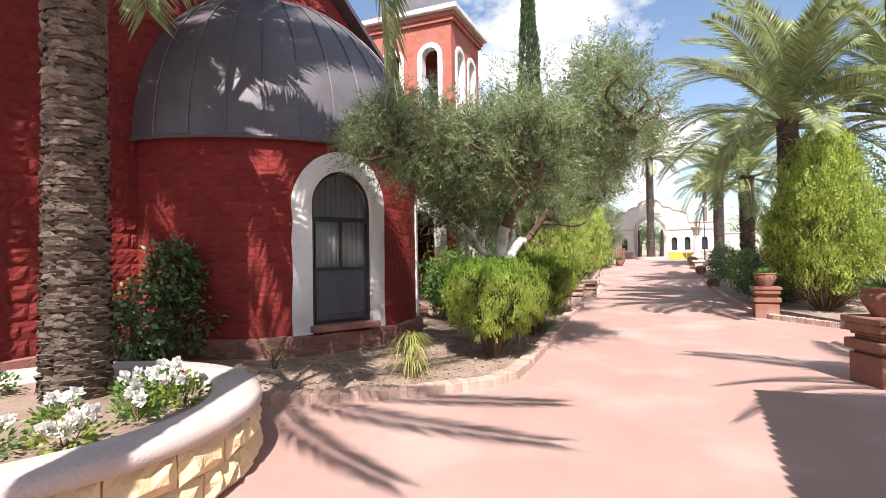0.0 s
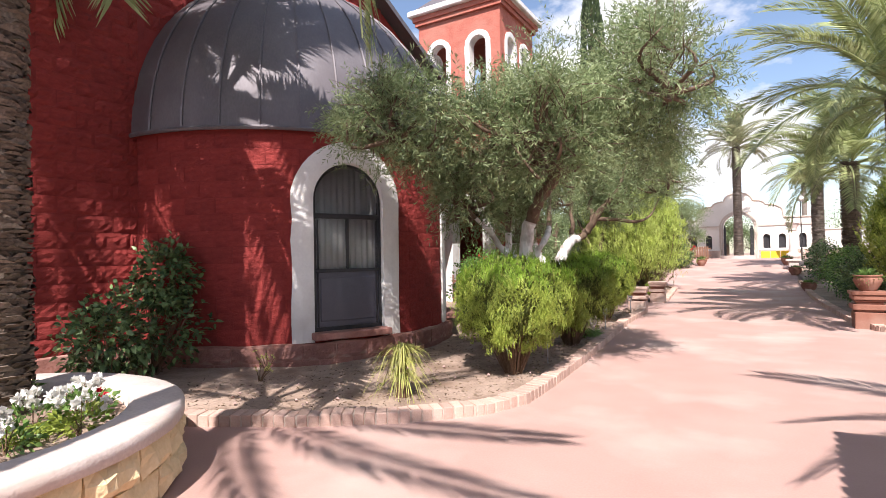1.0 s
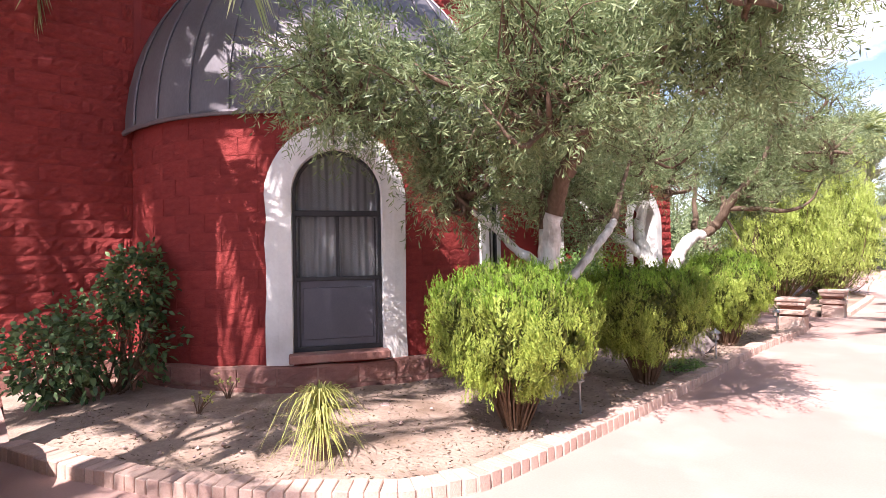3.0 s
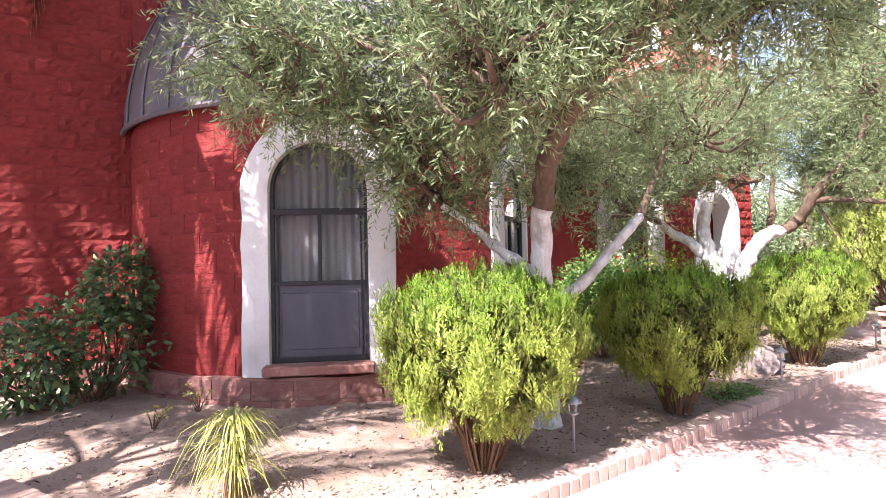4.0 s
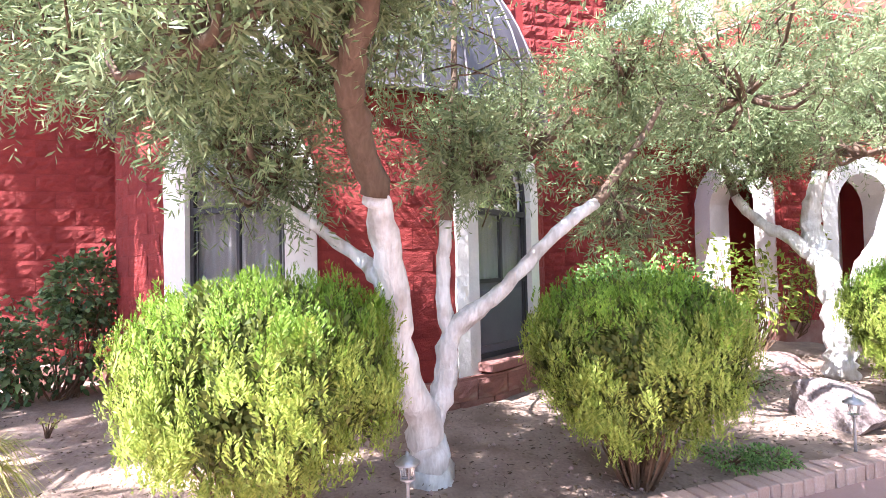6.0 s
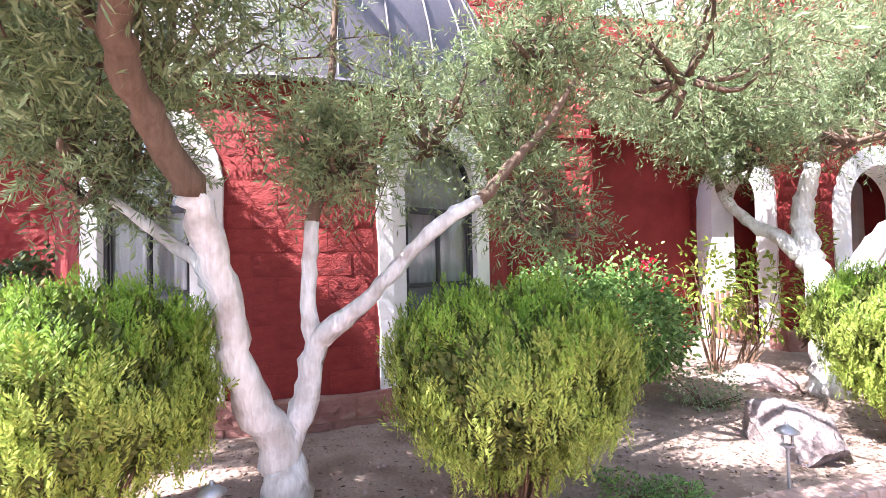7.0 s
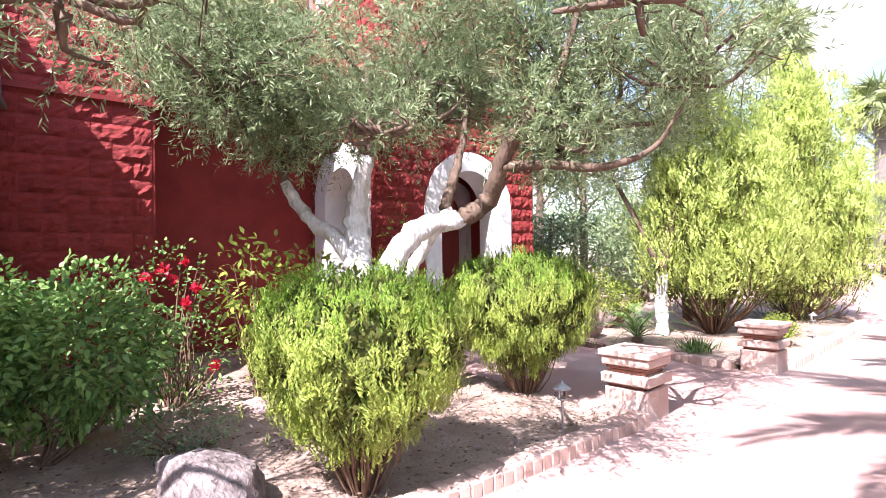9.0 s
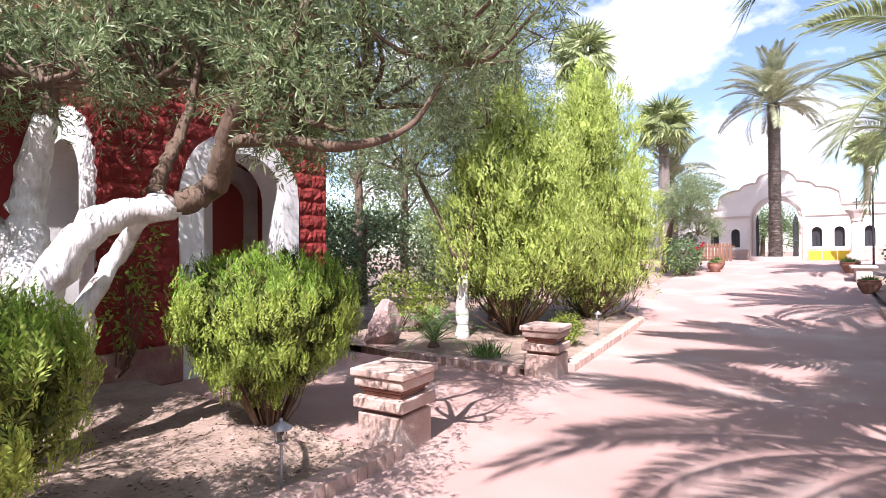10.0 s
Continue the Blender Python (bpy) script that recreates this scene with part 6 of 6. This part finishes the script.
for s in (-1, 1):
    t = thing("iron_gate", "dark iron gate leaf standing open", "gate", (GATE_C + s * 1.06, GATE_Y - 0.1, GZ), 90 - s * 12)
    for i in range(9):
        g = Geo()
        tube(g, [(-1.0 + i * 0.125, 0, 0.05, 0.014), (-1.0 + i * 0.125, 0, 2.35 + 0.3 * math.sin(i / 8 * math.pi), 0.014)], 5, steps=1)
        part("bar", g, DARK_METAL, t)
    for z in (0.1, 1.1, 2.2):
        g = Geo()
        box(g, -1.0, -0.02, z, 0.0, 0.02, z + 0.05)
        part("rail", g, DARK_METAL, t)
t = thing("ring_bed", "low white ring bed round the gate palm", "planter", (-1.2, 46.0, rise(46)))
g = Geo()
lathe(g, [(1.15, -0.05), (1.15, 0.22), (0.95, 0.22), (0.95, 0.05)], 32)
part("ring", g, COPING, t)
g = Geo()
lathe(g, [(0.95, 0.0), (0.95, 0.16)], 24)
part("soil", g, EARTH, t)
t = thing("yellow_barrier", "yellow painted kerb blocks near the gate", "kerb", (1.1, 47.5, rise(47.5)))
for i in range(3):
    g = Geo()
    box(g, -0.9 + i * 0.62, -0.15, -0.03, -0.32 + i * 0.62, 0.15, 0.5, bevel=0.03)
    part("block", g, YELLOW, t)
t = thing("stone_column", "carved stone column with leafy capital and cross", "column", (2.15, 46.0, rise(46)))
g = Geo()
lathe(g, [(0.42, -0.05), (0.42, 0.3), (0.3, 0.34), (0.26, 0.45), (0.23, 1.9)], 16)
part("shaft", g, COPING, t, smooth=True)
g = Geo()
lathe(g, [(0.23, 1.9), (0.27, 1.94), (0.26, 2.05), (0.34, 2.3), (0.42, 2.42), (0.42, 2.5), (0.0, 2.5)], 16, wobble=0.12, rng=rng)
part("capital", g, COPING, t)
g = Geo()
box(g, -0.03, -0.03, 2.5, 0.03, 0.03, 3.05)
box(g, -0.16, -0.029, 2.82, 0.16, 0.029, 2.88)
part("cross", g, DARK_METAL, t)
# round garden lamp far along the drive
t = thing("globe_lamp", "white globe lamp on a dark pole", "lamp post", (2.4, 41.0, rise(41)))
g = Geo()
lathe(g, [(0.07, -0.05), (0.04, 0.2), (0.026, 3.7), (0.06, 3.72), (0.0, 3.74)], 10)
part("pole", g, DARK_METAL, t)
g = Geo()
b = bmesh.new()
bmesh.ops.create_uvsphere(b, u_segments=18, v_segments=10, radius=0.19)
b.verts.index_update()
g.add([(v.co.x, v.co.y, v.co.z + 3.9) for v in b.verts], [[v.index for v in f.verts] for f in b.faces])
b.free()
part("globe", g, PLASTER, t, "white globe", True)
# brown slatted fence before the left end of the gate wall
t = thing("slat_fence", "low brown slatted fence near the gate", "fence", (-3.95, 45.5, rise(45.5)))
for i in range(9):
    g = Geo()
    box(g, -0.7 + i * 0.17, -0.015, -0.02, -0.57 + i * 0.17, 0.015, 0.95)
    part("slat", g, WOOD, t)
for z in (0.2, 0.75):
    g = Geo()
    box(g, -0.75, 0.017, z, 0.95, 0.045, z + 0.07)
    part("rail", g, WOOD, t)

# ---- house behind the start, whose tiled eave shades the drive ----
t = thing("wall_house", "plain plastered house with a tiled eave", "house", (0, 0, 0), kind="structure")
g = Geo()
box(g, 3.1, -10, 0, 9, 3.3, 4.75)
part("wall", g, PLASTER, t)
g = Geo()
v = [(1.8, -10, 4.85), (2.57, 3.45, 4.85), (9.5, 3.55, 5.6), (9.5, -10, 5.6)]
v += [(x, y, z + 0.08) for x, y, z in v]
g.add(v, [(3, 2, 1, 0), (4, 5, 6, 7), (0, 1, 5, 4), (1, 2, 6, 5), (2, 3, 7, 6), (3, 0, 4, 7)])
part("roof", g, ROOF_TILE, t)
g = Geo()
tube(g, [(0, 0, 0, 0.085), (0.5, 0, 0.05, 0.085)], 8, steps=1)
tile = g.mesh("tile", ROOF_TILE)
for i in range(40):
    o = part("tile", tile, ROOF_TILE, t)
    y = -4.08 + 0.19 * i
    o.matrix_basis = pose(2.25 + 0.057 * y, y, 4.95)

# ---- brick kerbs and split blocks ----
r = np.random.default_rng(300)
brick_kinds = []
for i in range(5):
    b = bmesh.new()
    bmesh.ops.create_cube(b, size=1)
    for v in b.verts:
        v.co = Vector((v.co.x * 0.2 + r.normal() * 0.003, v.co.y * 0.098 + r.normal() * 0.002, v.co.z * 0.16 + r.normal() * 0.003))
    bmesh.ops.bevel(b, geom=b.edges[:], offset=0.007, segments=1, affect="EDGES")
    me = bpy.data.meshes.new("brick")
    b.to_mesh(me)
    b.free()
    me.materials.append(BRICK)
    brick_kinds.append(me)


def kerb(line, label):
    """A row of bricks on edge along a line, in a bed of mortar."""
    t = thing("kerb", label, "kerb", kind="structure")
    p = np.array([(x, y) for x, y in line])
    seg = np.linalg.norm(np.diff(p, axis=0), axis=1)
    s = np.concatenate([[0], np.cumsum(seg)])
    n = int(s[-1] / 0.108)
    g = Geo()
    pts = []
    for i in range(n):
        d = (i + 0.5) * 0.108
        x, y = np.interp(d, s, p[:, 0]), np.interp(d, s, p[:, 1])
        x2, y2 = np.interp(d + 0.15, s, p[:, 0]), np.interp(d + 0.15, s, p[:, 1])
        x1, y1 = np.interp(d - 0.15, s, p[:, 0]), np.interp(d - 0.15, s, p[:, 1])
        turn = math.degrees(math.atan2(y2 - y1, x2 - x1)) - 90
        o = part("brick", brick_kinds[int(r.integers(0, 5))], BRICK, t)
        o.matrix_basis = pose(x, y, 0.035 + rise(y) + r.normal() * 0.004, r.normal() * 1.2, r.normal() * 1.2, turn + r.normal() * 1.0)
        pts.append((x, y, turn))
    for (xa, ya, ta), (xb, yb, tb) in zip(pts, pts[1:]):
        q = []
        for x, y, a in ((xa, ya, ta), (xb, yb, tb)):
            c, sn = math.cos(radians(a)), math.sin(radians(a))
            q += [(x - 0.088 * c, y - 0.088 * sn, 0.1 + rise(y)), (x + 0.088 * c, y + 0.088 * sn, 0.1 + rise(y)), (x - 0.088 * c, y - 0.088 * sn, -0.04 + rise(y)), (x + 0.088 * c, y + 0.088 * sn, -0.04 + rise(y))]
        g.add(q, [(0, 1, 5, 4), (1, 3, 7, 5), (2, 0, 4, 6)])
    part("mortar_bed", g, MORTAR, t)


kerb(LEFT_EDGE, "kerb of pale bricks set on edge round the bed")
kerb([(-6.2, 20.45), (-5.0, 20.2), (-2.98, 20.12)], "kerb of pale bricks along the side path")
kerb([(-2.5, 20.65)] + FAR_EDGE[1:], "kerb of pale bricks along the far bed")
kerb(RIGHT_EDGE[:6], "kerb of pale bricks along the drive")

block_kinds = []
for i in range(9):
    g = Geo()
    v = []
    for b in range(5):
        for a in range(8):
            edge = a in (0, 7) or b in (0, 4)
            v.append(((0.006 if edge else 0.01 + 0.035 * r.random() ** 1.2), -0.5 + a / 7 + (0 if edge else r.normal() * 0.02), b / 4 + (0 if edge else r.normal() * 0.02)))
    f = [(b * 8 + a, b * 8 + a + 1, b * 8 + a + 9, b * 8 + a + 8) for b in range(4) for a in range(7)]
    v += [(-0.02, y, z) for y, z in ((-0.5, 0), (0.5, 0), (0.5, 1), (-0.5, 1))]
    f += [(40, 41, 7, 6, 5, 4, 3, 2, 1, 0), (42, 43, 32, 33, 34, 35, 36, 37, 38, 39), (43, 40, 0, 8, 16, 24, 32), (41, 42, 39, 31, 23, 15, 7)]
    g.add(v, f)
    block_kinds.append(g.mesh("block", RED_BLOCK))


def blocks(wall, pose_at, u0, u1, z0, z1, limits=(), relief=1.0, keep=lambda u, z: True, kinds=block_kinds, mat=RED_BLOCK):
    """Courses of split blocks. limits: function of z giving spans that stay bare."""
    z, row = z0, 0
    while z < z1 - 0.05:
        h = min(0.2325, z1 - z)
        u = u0 - 0.2325 * (row % 2)
        while u < u1 - 0.03:
            a, b = max(u, u0), min(u + 0.465, u1)
            for span in limits:
                lo, hi = span(z + h / 2)
                if lo < hi:
                    if a >= lo and b <= hi:
                        b = a
                    elif a < lo < b:
                        b = lo
                    elif a < hi < b:
                        a = hi
            if b - a > 0.05 and keep((a + b) / 2, z + h / 2):
                o = part("block", kinds[int(r.integers(0, 9))], mat, wall)
                o.matrix_basis = pose_at((a + b) / 2, z) @ Matrix.Diagonal((relief, b - a - 0.008, h - 0.008, 1))
            u += 0.465
        z += 0.2325
        row += 1


def arch_span(c, h, zs, sp, ring):
    def span(z):
        if z < zs - 0.24 or z > sp + h + ring:
            return (1, 0)
        w = h + ring if z < sp else math.sqrt(max((h + ring) ** 2 - (z - sp) ** 2, 0))
        return (c - w, c + w)
    return span


def face_x(x):
    return lambda u, z: pose(x, u, z)


plinth_kinds = []
for me in block_kinds:
    c = me.copy()
    c.materials[0] = PLINTH_RED
    plinth_kinds.append(c)
blocks(plinth_apse, lambda u, z: pose(APSE.x, APSE.y, z, 0, 0, math.degrees(u / RADIUS)) @ pose(RADIUS + 0.094, 0, 0), -radians(88) * RADIUS, radians(88) * RADIUS, -0.05, 0.4, (), 0.7, kinds=plinth_kinds, mat=PLINTH_RED)
blocks(wall_left, face_x(WALL_X), 3.25, 5.72, 0.42, 6.4, relief=0.75)
blocks(wall_right, face_x(WALL_X), 11.82, 13.44, 0.42, 6.6)
blocks(wall_top, face_x(WALL_X), 5.82, 11.68, 4.0, 8.0, keep=lambda u, z: (u - 8.75) ** 2 + (z - 3.5) ** 2 > 10.4 and z < gable(u) - 0.15)
blocks(wall_apse, lambda u, z: pose(APSE.x, APSE.y, z, 0, 0, math.degrees(u / RADIUS)) @ pose(RADIUS, 0, 0), -radians(88) * RADIUS, radians(88) * RADIUS, 0.42, EAVE - 0.02,
       [arch_span(c, h, zs, sp, RING) for c, h, zs, sp in holes], 0.2)
blocks(wall_portico, face_x(PORTICO_X), P0 + 0.01, P1, 0.5, 6.2, [arch_span(*FRONT_ARCH, 0.33)])
blocks(wall_side, lambda u, z: pose(u, P0, z, 0, 0, -90), PORCH_BACK, PORTICO_X - 0.01, 0.42, 6.2, [arch_span(*SIDE_ARCH, 0.43)])
g = Geo()
box(g, WALL_X - 0.1, 11.86, 3.72, WALL_X + 0.07, 13.5, 3.78)
alone("trim", g, RED_SMOOTH, "thin red ledge on the church wall", "trim", kind="structure")

# ---- from plan units to metres ----
for me in bpy.data.meshes:
    me.transform(Matrix.Scale(UNIT, 4))
for ob in scene.objects:
    if ob.type in {"MESH", "EMPTY"}:
        m = ob.matrix_basis.copy()
        m.translation *= UNIT
        ob.matrix_basis = m
